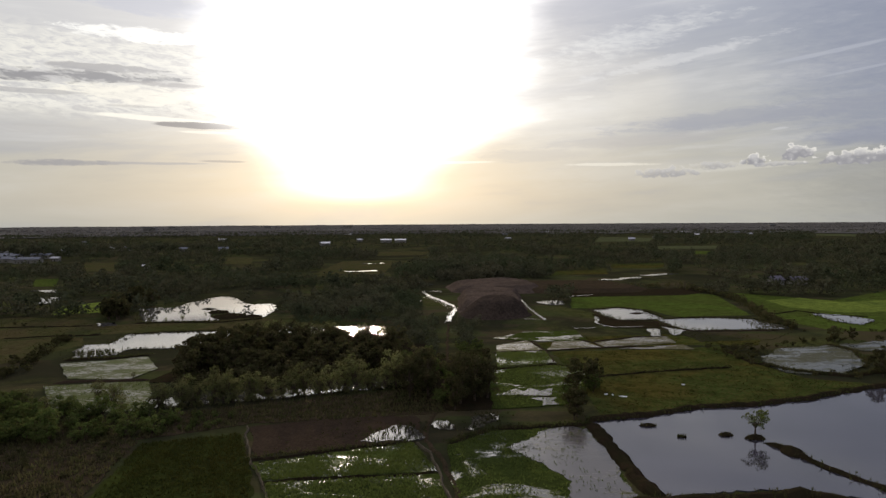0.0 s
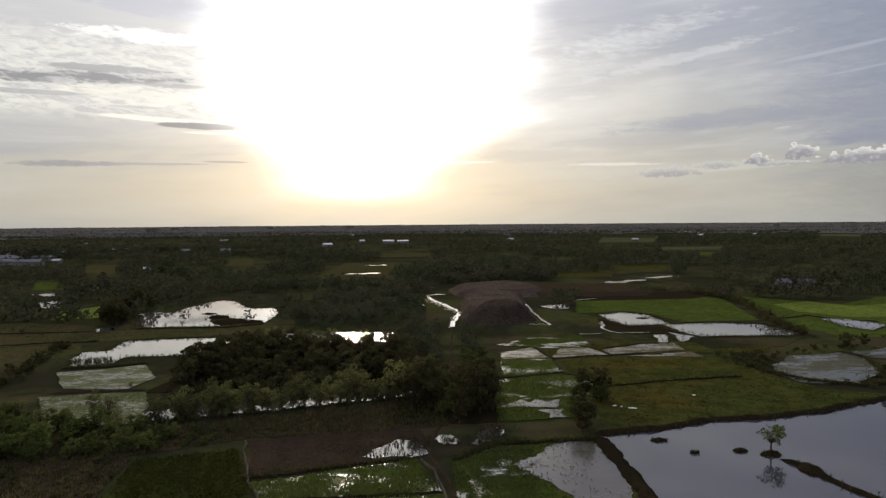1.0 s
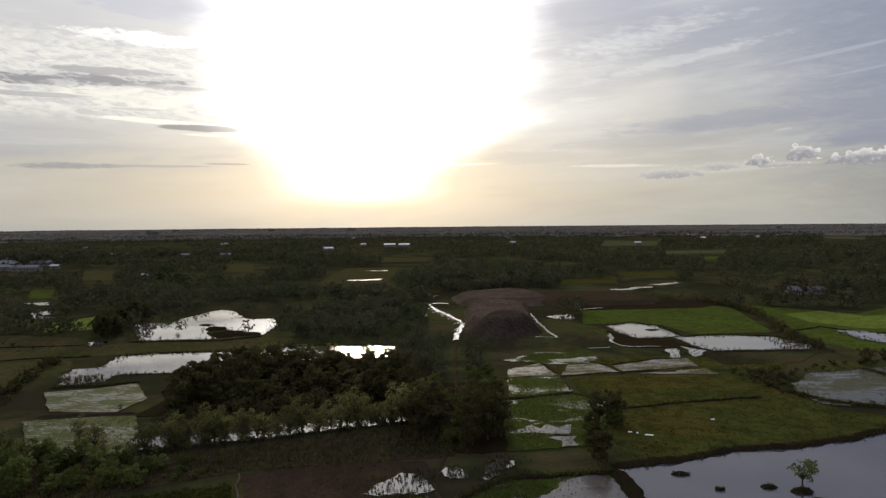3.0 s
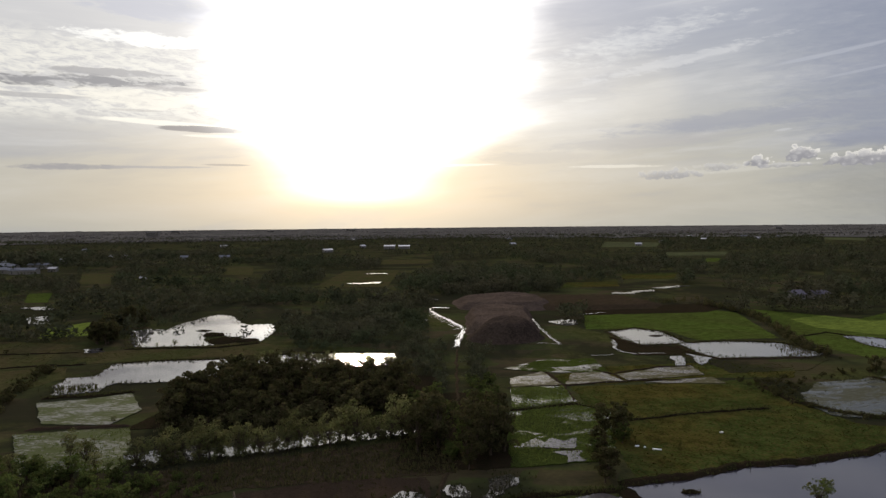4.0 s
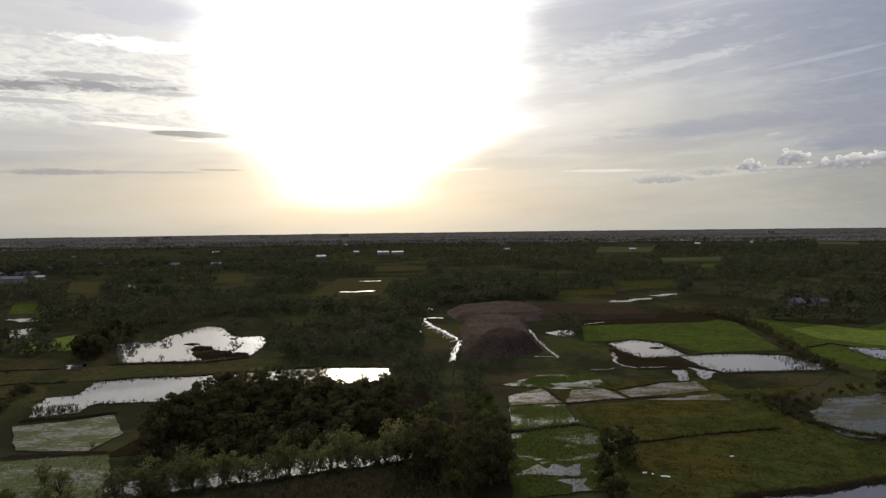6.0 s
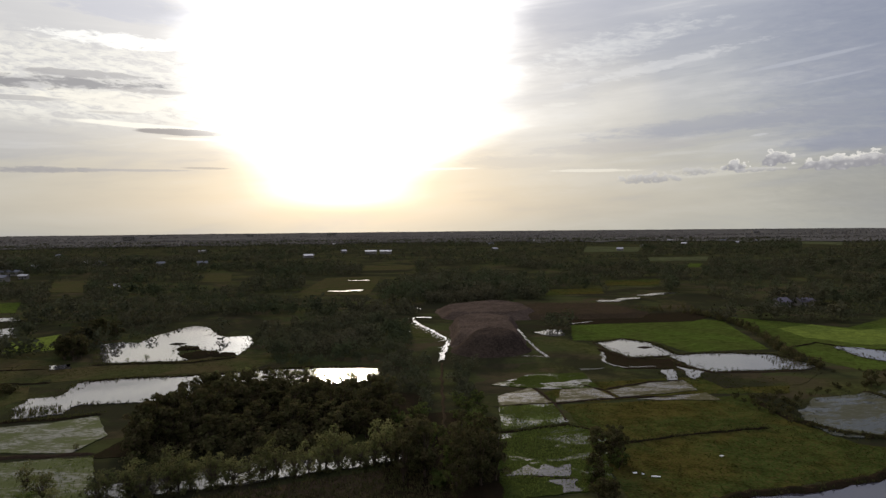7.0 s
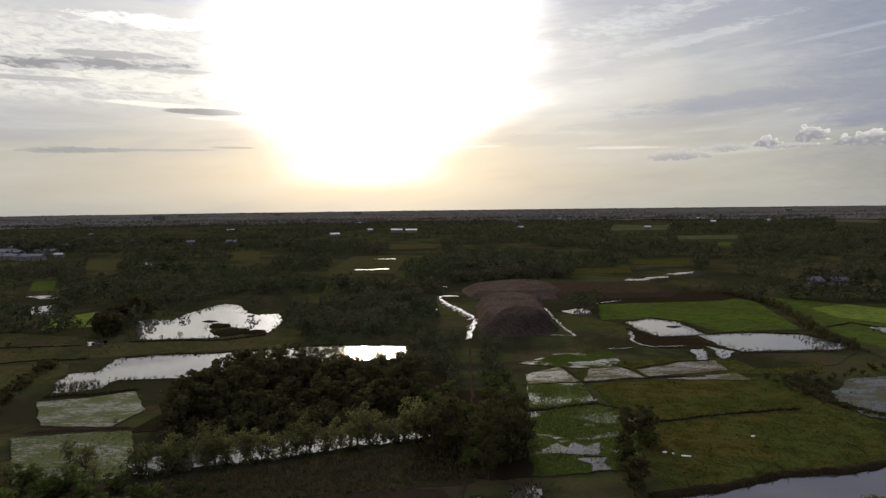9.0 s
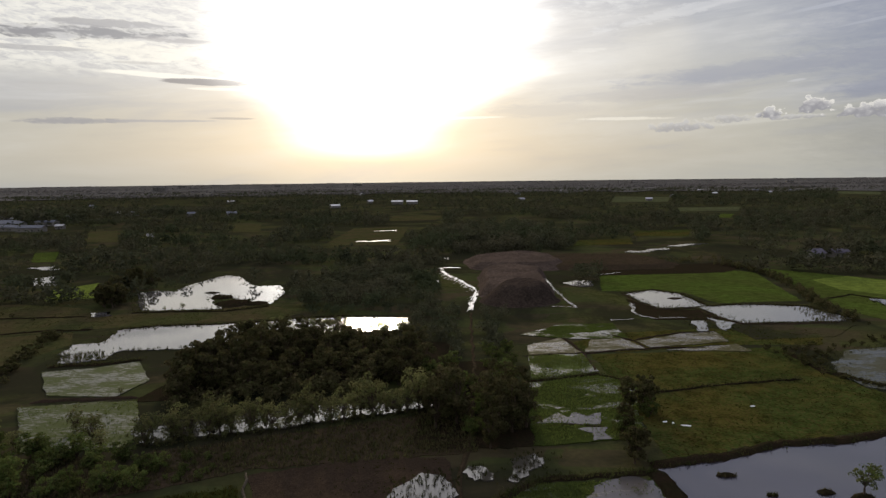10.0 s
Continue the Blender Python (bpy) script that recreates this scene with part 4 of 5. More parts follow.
rill("water_rut_f", [(58, 214), (65, 214)], 0.35, 16, "thin wet line beside ponds")
rill("water_rut_e", [(42.5, 212), (49.5, 213)], 0.4, 15, "thin wet line in a field")
rill("water_rut_c", [(60, 335), (66, 355), (72, 372)], 1.0, 12, "wet rut in dug ground")
rill("water_rut_d", [(55, 300), (70, 308)], 0.6, 13, "wet rut in dug ground")


# ---- islets and loose bits in the fish pond ----
def islet(x, y, rx, ry, h, seed, label, mat="bank"):
    bm = bmesh.new()
    rings, spokes = 7, 26
    top = bm.verts.new((0, 0, h))
    last = None
    for i in range(1, rings + 1):
        f = i / rings
        ring = []
        for k in range(spokes):
            a = math.tau * k / spokes
            w = 1 + 0.35 * noise.noise((math.cos(a) * 1.4 + seed, math.sin(a) * 1.4, seed * 1.7))
            z = h * (1 - f ** 1.7) + 0.18 * h * noise.noise((math.cos(a) * 3 * f, math.sin(a) * 3 * f, seed)) - (0.28 if i == rings else 0)
            ring.append(bm.verts.new((rx * f * w * math.cos(a), ry * f * w * math.sin(a), z)))
        for k in range(spokes):
            j = (k + 1) % spokes
            bm.faces.new((top, ring[k], ring[j]) if last is None else (last[k], ring[k], ring[j], last[j]))
        last = ring
    ob = part("islet", bm, MAT[mat])
    ob.matrix_world = pose(x, y, 0.2)
    return tagged(ob, label, "islet", "islets in the fish pond")


ISLETS = ((34.6, 110.2, 1.6, 0.7, 0.5, 1), (38.2, 104.2, 0.95, 0.4, 0.28, 2), (45.5, 105, 1.25, 0.8, 0.5, 3), (49.6, 103.4, 1.7, 1.3, 0.7, 4), (52.2, 97.0, 1.6, 2.6, 0.8, 5))
for x, y, rx, ry, h, seed in ISLETS:
    islet(x, y, rx, ry, h, seed, "small weedy mud islet standing in still pond water")
islet(-80, 244, 6.5, 7, 1.0, 6, "low weedy spit of mud running into a pond")
islet(-88, 256, 4.5, 4, 0.7, 7, "low weedy spit of mud running into a pond")
islet(-71, 243, 4.5, 4, 0.7, 9, "low weedy spit of mud running into a pond")
islet(-95, 265, 3.4, 1.4, 0.5, 10, "low weedy spit of mud running into a pond")
islet(72.3, 245, 2.8, 1.6, 0.45, 8, "muddy islet in a flooded plot", "mud")

rng = np.random.default_rng(11)
bits = [scatter([(x - rx * 0.8, y - ry * 0.8), (x + rx * 0.8, y - ry * 0.8), (x + rx * 0.8, y + ry * 0.8), (x - rx * 0.8, y + ry * 0.8)], 26, rng) for x, y, rx, ry, h, s in ISLETS]
tufts("weeds", np.concatenate(bits), 0.34, 0.12, MAT["leaf_dark"], "dark weeds growing on pond islets", seed=1, base=0.3)


# ---- trees ----
def prism(a, b, ra, rb, sides, verts, faces):
    """A tapered limb."""
    a, b = Vector(a), Vector(b)
    turn = (b - a).to_track_quat("Z", "Y").to_matrix()
    start = len(verts)
    for c, r in ((a, ra), (b, rb)):
        for k in range(sides):
            t = math.tau * k / sides
            verts.append(tuple(c + turn @ Vector((math.cos(t) * r, math.sin(t) * r, 0))))
    for k in range(sides):
        j = (k + 1) % sides
        faces.append((start + k, start + j, start + sides + j, start + sides + k))


def leaves(centres, radii, counts, size, rng, flat=0.8):
    """Small tilted leaf sprays on and in uneven lumps."""
    out = []
    for c, r, count in zip(centres, radii, counts):
        d = rng.normal(size=(count, 3))
        d /= np.linalg.norm(d, axis=1)[:, None]
        d[:, 2] = np.where(rng.random(count) < 0.35, np.abs(d[:, 2]), d[:, 2])
        p = c + d * (r * (0.35 + 0.72 * rng.random(count) ** 0.5))[:, None] * np.array([1, 1, flat])
        u = rng.normal(size=(count, 3))
        u -= d * (u * d).sum(1)[:, None] * 0.6
        u /= np.linalg.norm(u, axis=1)[:, None]
        v = np.cross(d + rng.normal(0, 0.5, (count, 3)), u)
        v /= np.linalg.norm(v, axis=1)[:, None] + 1e-9
        s = (size * (0.6 + 0.9 * rng.random(count)))[:, None]
        out.append(np.stack([p - u * s, p - v * s * 0.55, p + u * s * 0.9, p + v * s * 0.5], 1))
    return np.concatenate(out)


def tree_kind(name, height, crown, clear, lumps, count, size, leaf, seed, label, category="tree", lean=0.0, narrow=1.0):
    """A tree on an empty at its foot: trunk with limbs, and a crown of leaf sprays."""
    rng = np.random.default_rng(seed)
    root = new(name)
    root.empty_display_size = 0.3
    verts, faces = [], []
    fork = Vector((lean * clear, 0.1 * lean * clear, clear))
    thick = 0.022 * height + 0.04
    mid = fork * 0.5 + Vector((rng.normal(0, 0.08), rng.normal(0, 0.08), 0))
    prism((0, 0, -0.2), mid, thick * 1.35, thick, 7, verts, faces)
    prism(mid, fork, thick, thick * 0.75, 7, verts, faces)
    centres, radii = [], []
    tall = height - clear
    for k in range(lumps):
        f = (k + 0.5) / lumps
        z = clear + tall * (0.12 + 0.76 * f)
        reach = crown * math.sin(math.pi * (0.16 + 0.64 * f)) * (0.35 + 0.75 * rng.random()) * narrow
        a = k * 2.4 + rng.normal(0, 0.5)
        c = np.array([fork.x + reach * math.cos(a), fork.y + reach * math.sin(a), z + rng.normal(0, tall * 0.05)])
        centres.append(c)
        radii.append(crown * (0.17 + 0.30 * rng.random()) * (1.0 - 0.15 * f))
        knee = fork.lerp(Vector(c), 0.5) + Vector((0, 0, 0.08 * tall))
        prism(fork, knee, thick * 0.5, thick * 0.3, 5, verts, faces)
        prism(knee, c, thick * 0.3, thick * 0.08, 4, verts, faces)
    finish("trunk", from_arrays("trunk", verts, faces), MAT["bark"], root)
    share = np.array(radii) ** 2
    counts = np.maximum(8, (count * share / share.sum()).astype(int))
    quads = leaves(centres, radii, counts, size, rng)
    finish("crown", from_arrays("crown", quads, np.arange(len(quads) * 4).reshape(-1, 4)), MAT[leaf], root)
    return tagged(root, label, category)


def grow(kinds, places, rng, group, lo=0.85, hi=1.15, base=0.0):
    """Stand copies of the kinds at the places, each with its own turn and size."""
    for k, q in enumerate(places):
        ob = kinds[int(rng.integers(len(kinds)))]
        s = lo + (hi - lo) * rng.random()
        if len(q) > 2:
            s *= q[2]
        m = Matrix.LocRotScale((q[0], q[1], base), Euler((0, 0, rng.random() * math.tau)), (s, s, s * (0.92 + 0.16 * rng.random())))
        if ob.name not in USED:
            USED.add(ob.name)
            ob.matrix_basis = m
            made = ob
        else:
            made = copy_thing(ob, m)
        made["group"] = group


USED = set()
dense = [tree_kind("tree", 10, 3.7, 1.2, 19, 1400, 0.36, "leaf_dark", 20 + k, "dense dark-leaved tree in a grove") for k in range(4)]
tall = [tree_kind("tree", 12.0, 3.9, 1.6, 19, 1900, 0.32, "leaf_dark", 30 + k, "tall bushy dark olive tree beside the track") for k in range(3)]
airy = [tree_kind("tree", 6.8, 2.7, 1.0, 22, 1100, 0.185, "leaf_light", 40 + k, "bushy feathery tree at a flooded ditch") for k in range(4)]
bush = [tree_kind("bush", 3.2, 1.9, 0.4, 12, 420, 0.26, "leaf_dark", 50 + k, "low dark rounded bush", "bush") for k in range(3)]
scrub = [tree_kind("shrub", 4.6, 2.3, 0.6, 18, 900, 0.22, "leaf_green", 60 + k, "leafy green shrub in rough scrub", "shrub") for k in range(3)]
lone = tree_kind("lone_tree", 4.6, 2.0, 1.3, 16, 620, 0.17, "leaf_green", 71, "lone round-crowned tree on a small pond islet", "tree")
lone.matrix_basis = pose(49.5, 103.3, 0.6)

rng = np.random.default_rng(5)
# slender row along the ditch
row = [(-53 + 46 * f + rng.normal(0, 0.6), 123.0 + 15.5 * f + rng.normal(0, 0.7), (0.72 + 0.5 * rng.random()) * (0.72 + 0.4 * min(1.0, 3 * f))) for f in np.linspace(0, 1, 19)]
row += [(-55 + 47 * f + rng.normal(0, 1.0), 124.5 + 15.5 * f + rng.normal(0, 1.0), 0.6 + 0.3 * rng.random()) for f in np.linspace(0, 1, 15)]
grow(airy, row, rng, "trees along the ditch", 0.95, 1.2)
grow(bush, [(*p, 0.42) for p in along([(-54, 121.0), (-31, 129.0), (-8, 137.4)], 30, 0.6, rng)], rng, "undergrowth along the ditch")
# dark grove behind the ditch
grow(dense, [(*p, 1.0) for p in scatter([(-61, 149), (-57, 142), (-46, 149), (-46, 168), (-58, 172)], 15, rng)], rng, "dark grove")
grow(dense, [(*p, 0.66) for p in scatter([(-48, 158), (-10, 160), (-10, 182), (-30, 186), (-54, 182)], 48, rng)], rng, "dark grove")
grow(dense, [(*p, 0.62) for p in scatter([(-50, 146), (-40, 147.5), (-9, 152), (-9, 161), (-48, 159)], 30, rng)], rng, "dark grove")
grow(dense, [(-62, 188.5, 0.55), (-59.5, 189.6, 0.66), (-57, 189.6, 0.6), (-54.8, 190.2, 0.52)], rng, "trees along the pond")
grow(airy, [(-60 + 2.4 * k + rng.normal(0, 0.4), 190.5 + 0.55 * k + rng.normal(0, 0.5), 0.95 + 0.3 * rng.random()) for k in range(12)], rng, "trees along the pond")
grow(bush, [(*p, 1.1 + 0.7 * rng.random()) for p in along([(-60, 192), (-45, 195), (-33, 199)], 14, 0.8, rng)], rng, "trees along the pond")
grow(airy, [(*p, 0.72) for p in along([(-33, 198), (-26, 199), (-18, 200)], 7, 0.8, rng)], rng, "trees along the pond")
grow(dense, [(-58.5, 191.5, 0.62), (-53.5, 192.5, 0.56), (-49, 193.5, 0.64), (-44.5, 195, 0.56), (-40, 196, 0.6), (-36, 197.5, 0.5)], rng, "trees along the pond")
# trees on both sides of the track
grow(tall, [(-6.8, 129, 0.74), (-3.2, 131, 0.82), (-5.6, 135, 0.82), (-3.9, 141, 0.72), (-6.4, 147, 0.58), (-4, 154, 0.46), (-5.8, 163, 0.34), (-8.6, 138, 0.6)], rng, "trees beside the track", 0.96, 1.04)
grow(tall, [(2.0, 120.5, 0.62), (3.2, 125, 0.86), (6.0, 127, 0.92), (8.6, 129, 0.84), (4.4, 132, 0.95), (7.4, 135, 0.86), (3.6, 138, 0.82), (6.6, 143, 0.7), (4.2, 149, 0.58), (7.2, 155, 0.46), (4.8, 163, 0.34)], rng, "trees beside the track", 0.96, 1.04)
grow(scrub, [(*p, 0.55 + 0.3 * rng.random()) for p in scatter([(-3, 121), (3, 121), (3, 158), (-3, 158)], 16, rng)], rng, "scrub beside the track")
grow(scrub, [(*p, 1.0) for p in scatter([(-9, 141), (-2.5, 128), (-2.5, 170), (-12, 165)], 10, rng)], rng, "scrub beside the track")
grow(scrub, [(*p, 1.0) for p in scatter([(2.5, 122), (6, 122), (10, 160), (10, 185), (4, 190)], 14, rng)], rng, "scrub beside the track")
# lone field trees
grow(dense, [(28.4, 137.5, 0.72), (31.6, 139, 0.76), (30.2, 136, 0.56), (24.6, 126, 0.5)], rng, "field trees", 0.98, 1.02)
grow(dense, [(22.9, 114.6, 0.60), (23.8, 116.2, 0.55)], rng, "field trees", 0.98, 1.02)
grow(scrub, [(26.0, 128, 1.25), (23.8, 125.5, 1.0), (30.5, 133, 1.0)], rng, "field trees", 0.98, 1.02)
# scrub in the west foreground
grow(scrub, [(*p, 0.75 + 0.45 * rng.random()) for p in scatter([(-96, 128), (-78, 126), (-62, 120.5), (-48, 117.5), (-43, 113), (-50, 104), (-68, 101), (-96, 108)], 84, rng)], rng, "scrub on rough ground")
grow(scrub, [(*p, 0.4) for p in scatter([(-52, 119), (-38, 117), (-40, 110), (-52, 106)], 22, rng)], rng, "scrub on rough ground")
grow(airy, [(-63, 124, 0.9), (-68, 128, 0.8), (-60, 121, 0.8), (-74, 121, 0.9), (-80, 124, 1.0)], rng, "scrub on rough ground")
grow(bush, [(*p, 0.62) for p in scatter([(-92, 80), (-50, 80), (-46, 104), (-88, 108)], 44, rng)], rng, "scrub on rough ground")
# hedges and bushes round ponds and fields
grow(bush, [(*q, 0.75) for q in along([(74, 170), (75, 158), (79, 151), (86, 146)], 12, 0.9, rng)], rng, "bushes round the reed pond")
grow(bush, [(*p, 0.95) for p in scatter([(72, 168), (76, 161.5), (88, 176.5), (82, 179), (71, 179)], 30, rng)], rng, "bushes round the reed pond")
grow(bush, [(88, 147.5, 1.0), (94, 149, 0.8), (99, 153, 1.1), (91, 143, 1.2)], rng, "bushes round the reed pond")
grow(bush, [(*p, 0.9) for p in along([(83, 180), (90, 179.5), (100, 186), (109, 188), (120, 190), (130, 192)], 22, 1.2, rng)], rng, "bushes round the reed pond")
grow(bush, [(*p, 0.7) for p in along([(112, 206), (120, 205), (132, 203), (146, 200)], 14, 1.3, rng)], rng, "hedge between rice fields")
grow(dense, [(112, 187, 0.6), (119, 190, 0.5)], rng, "trees beyond the reed pond")
grow(dense, [(97, 144, 0.75), (101, 148, 0.8), (104, 146, 0.8), (108, 152, 0.8)], rng, "trees beyond the reed pond")
grow(bush, [(*p, 0.5) for p in scatter([(-86, 240), (-70, 240), (-74, 250), (-92, 262)], 16, rng)], rng, "bushes on the pond islet", base=0.5)
grow(bush, [(*p, 1.5) for p in along([(-99, 148), (-104, 160), (-108, 172), (-111, 186), (-114, 197)], 30, 1.6, rng)], rng, "bushes beside the long pond")
grow(dense, [(*p, 0.85) for p in scatter([(-127, 239), (-117, 236), (-118, 247), (-125, 257)], 9, rng)], rng, "trees beside the west pond")
grow(dense, [(*p, 0.85) for p in scatter([(-134, 262), (-125, 268), (-117, 284), (-124, 292), (-136, 280)], 9, rng)], rng, "trees beside the west pond")
grow(bush, [(*p, 0.9) for p in along([(-128, 212), (-150, 226), (-170, 236)], 10, 2.0, rng)], rng, "field bushes")
grow(airy, [(-93.8, 235, 0.45), (-99, 233, 0.25), (-70.5, 148, 0.3), (-66.5, 131, 0.4)], rng, "field bushes")

# ---- woodland, far too many trees to count ----
CLEAR = [c for c, _, _ in FIELDS.values()] + [c for c, _, _ in PADDIES.values()] + [c for c, _, _ in PONDS.values()]
CLEAR += [[(-9, 225), (45, 225), (50, 380), (-9, 380)], [(45, 320), (110, 322), (110, 400), (45, 400)], [(10, 110), (130, 110), (150, 240), (110, 330), (50, 260), (10, 215)], [(-100, 60), (120, 60), (110, 120), (-95, 120)]]
CLEAR += [[(-125, 118), (-50, 118), (-18, 190), (-18, 220), (-125, 222)], [(165, 335), (215, 335), (215, 350), (165, 350)], [(-114, 300), (-62, 280), (-60, 345), (-120, 345)], [(75, 340), (165, 380), (165, 432), (80, 440)]]

# open ground on the near side of the far fields
for key, (corners, _, _) in FIELDS.items():
    if key.startswith("far_rice"):
        CLEAR += [[(x * f, y * f) for x, y in corners] for f in (0.98, 0.95, 0.92, 0.89, 0.86, 0.83)]


for key, (corners, _, _) in PONDS.items():
    if min(y for _, y in corners) > 280:
        CLEAR += [[(x * f, y * f) for x, y in corners] for f in (0.985, 0.97, 0.955, 0.94, 0.92)]


def unit_tree(count, seed, size):
    """One small tree of the wood, one metre high, as leaf sprays."""
    rng = np.random.default_rng(seed)
    centres = [np.array([rng.normal(0, 0.14), rng.normal(0, 0.14), z]) for z in (0.28, 0.45, 0.55, 0.68, 0.82)]
    radii = np.array([0.30, 0.32, 0.30, 0.25, 0.16]) * (0.85 + 0.3 * rng.random(5))
    return leaves(centres, radii, np.maximum(3, (count * radii ** 2 / (radii ** 2).sum()).astype(int)), size, rng, 0.9)


def woodland(name, places, heights, count, size, seed, label, mat="wood_far"):
    rng = np.random.default_rng(seed)
    kinds = [unit_tree(count, seed * 10 + k, size) for k in range(5)]
    pick = rng.integers(5, size=len(places))
    chunks = []
    for k, quads in enumerate(kinds):
        p, h = places[pick == k], heights[pick == k]
        if not len(p):
            continue
        turn = rng.random(len(p)) * math.tau
        wide = h * (0.8 + 0.5 * rng.random(len(p)))
        c, s = np.cos(turn) * wide, np.sin(turn) * wide
        q = quads.reshape(-1, 3)
        x = p[:, :1] + c[:, None] * q[:, 0] - s[:, None] * q[:, 1]
        y = p[:, 1:] + s[:, None] * q[:, 0] + c[:, None] * q[:, 1]
        z = h[:, None] * q[:, 2] + far_rise(np.hypot(p[:, 0], p[:, 1]))[:, None]
        chunks.append(np.stack([x, y, z], 2).reshape(-1, 3))
    v = np.concatenate(chunks)
    return tagged(finish(name, from_arrays(name, v, np.arange(len(v)).reshape(-1, 4)), MAT[mat]), label, "woodland", kind="stuff")


def wood_places(count, near, far, seed, thin, scale):
    """Places in the wedge ahead, kept where the wood is thick and the land is not cleared."""
    rng = np.random.default_rng(seed)
    r = np.sqrt(near ** 2 + (far ** 2 - near ** 2) * rng.random(count) ** 1.25)
    a = rng.uniform(-0.74, 0.74, count)
    x, y = r * np.sin(a), r * np.cos(a)
    keep = np.array([noise.noise((u * scale * 0.6, v * scale * 1.4, seed * 0.37)) + 0.5 * noise.noise((u * scale * 3, v * scale * 3, 4.4)) > thin for u, v in zip(x, y)])
    for c in CLEAR:
        keep &= ~inside(c, x, y)
    return np.stack([x, y], 1)[keep], rng


# thick stands round the ponds
rng = np.random.default_rng(21)
stands = [
    ([(-150, 345), (-60, 345), (-20, 330), (-28, 385), (-95, 392), (-110, 440), (-170, 440), (-190, 380)], 230, 5.2),
    ([(-132, 272), (-113, 286), (-107, 310), (-98, 314), (-86, 293), (-74, 290), (-66, 262), (-40, 330), (-60, 345), (-150, 345)], 170, 2.4),
    ([(-62, 250), (-50, 232), (-16, 234), (-17, 330), (-40, 330)], 150, 6.0),
    ([(60, 400), (170, 370), (330, 300), (520, 480), (560, 760), (330, 780), (180, 540), (150, 440)], 560, 9.0),
    ([(-30, 385), (10, 385), (70, 420), (60, 560), (-10, 560)], 130, 11.0),
    ([(-8, 385), (40, 382), (60, 400), (90, 410), (90, 430), (20, 430)], 60, 7.0),
    ([(-480, 690), (-405, 660), (-395, 740), (-470, 770)], 60, 17.0),
    ([(-640, 790), (-420, 800), (-200, 890), (-190, 960), (-400, 900), (-640, 870)], 300, 11.0),
    ([(330, 1180), (600, 1130), (900, 1050), (1000, 1120), (640, 1200), (380, 1260)], 240, 11.0),
    ([(-300, 260), (-160, 250), (-160, 420), (-330, 420)], 110, 6.5),
    ([(-16, 165), (-2.5, 165), (-2.5, 225), (-12, 300), (-20, 300), (-15, 225)], 150, 4.0),
    ([(4, 170), (13, 192), (13, 222), (5, 224)], 40, 4.0),
    ([(-16, 222), (-55, 224), (-50, 232), (-16, 234)], 50, 3.0),
    ([(45, 300), (62, 306), (110, 326), (108, 340), (45, 318)], 40, 3.0),
]
pts, hts = [], []
for corners, count, height in stands:
    p = scatter(corners, count, rng)
    for c in CLEAR:
        p = p[~inside(c, p[:, 0], p[:, 1])]
    pts.append(p)
    hts.append(height * (0.55 + 0.6 * rng.random(len(p))))
woodland("woodland", np.concatenate(pts), np.concatenate(hts), 125, 0.066, 3, "thick dark broadleaf woodland round ponds and mounds")

rng = np.random.default_rng(41)
p = along([(121, 339), (128, 314), (128, 286), (125, 272), (117, 242), (113, 222), (112, 208)], 190, 1.1, rng)
woodland("hedge", p, 1.0 + 2.2 * rng.random(len(p)) ** 1.5, 110, 0.085, 14, "dark uneven hedge between bright rice fields", "leaf_dark")
p = np.concatenate([scatter([(-58, 144), (-44, 152), (-9, 158), (-9, 182), (-55, 180)], 40, rng), scatter([(-56, 134), (-40, 140.5), (-9, 149), (-9, 156), (-44, 152), (-60, 142)], 75, rng)])
woodland("undergrowth", p, 1.8 + 2.4 * rng.random(len(p)), 120, 0.08, 15, "dark tangled undergrowth on the floor of a grove", "leaf_dark")
p = along([(62, 340), (80, 338), (110, 344), (130, 350)], 60, 3.0, rng)
woodland("undergrowth", p, 1.0 + 1.8 * rng.random(len(p)), 80, 0.09, 16, "low dark scrub on dug ground", "leaf_dark")
p = along([(-55, 121.5), (-43, 126), (-31, 130.2), (-8, 138.6)], 95, 0.7, rng)
woodland("undergrowth", p, 0.5 + 1.5 * rng.random(len(p)) ** 1.5, 90, 0.09, 17, "low weeds and saplings at the edge of a ditch", "leaf_light")

p, rng = wood_places(11500, 280, 800, 6, 0.0, 0.010)
woodland("woodland", p, (2.2 + 5.8 * rng.random(len(p)) ** 1.6) * np.array([1.0 + 0.9 * max(0.0, noise.noise((u * 0.014, v * 0.02, 8.8))) for u, v in p]), 50, 0.098, 4, "scattered dark trees and thickets between far fields")
p, rng = wood_places(16000, 750, 2300, 8, -0.10, 0.005)
woodland("woodland", p, (2.6 + 4.6 * rng.random(len(p))) * np.array([1.0 + 1.1 * max(0.0, noise.noise((u * 0.006, v * 0.009, 8.8))) for u, v in p]), 18, 0.165, 5, "distant belts of dark trees")
# shelter belts and village trees, drawn out along the plain
rng = np.random.default_rng(9)
r, a = 1850 + 2800 * rng.random(26000) ** 1.2, rng.uniform(-0.74, 0.74, 26000)
p = np.stack([r * np.sin(a), r * np.cos(a)], 1)
p = p[[noise.noise((u * 0.0013, v * 0.0065, 2.7)) + 0.45 * noise.noise((u * 0.006, v * 0.02, 6.1)) > 0.12 for u, v in p]]
# belts in the haze-greyed leaf colour
woodland("woodland", p, 3.5 + 4.5 * rng.random(len(p)) ** 1.4, 10, 0.30, 7, "shelter belts under the horizon, leaves greyed for distance haze", "wood_hazed")
rng = np.random.default_rng(90)
a = rng.uniform(-0.72, 0.72, 3600)
p = np.stack([4780 * np.sin(a), 4780 * np.cos(a)], 1) + rng.normal(0, 30, (3600, 2))
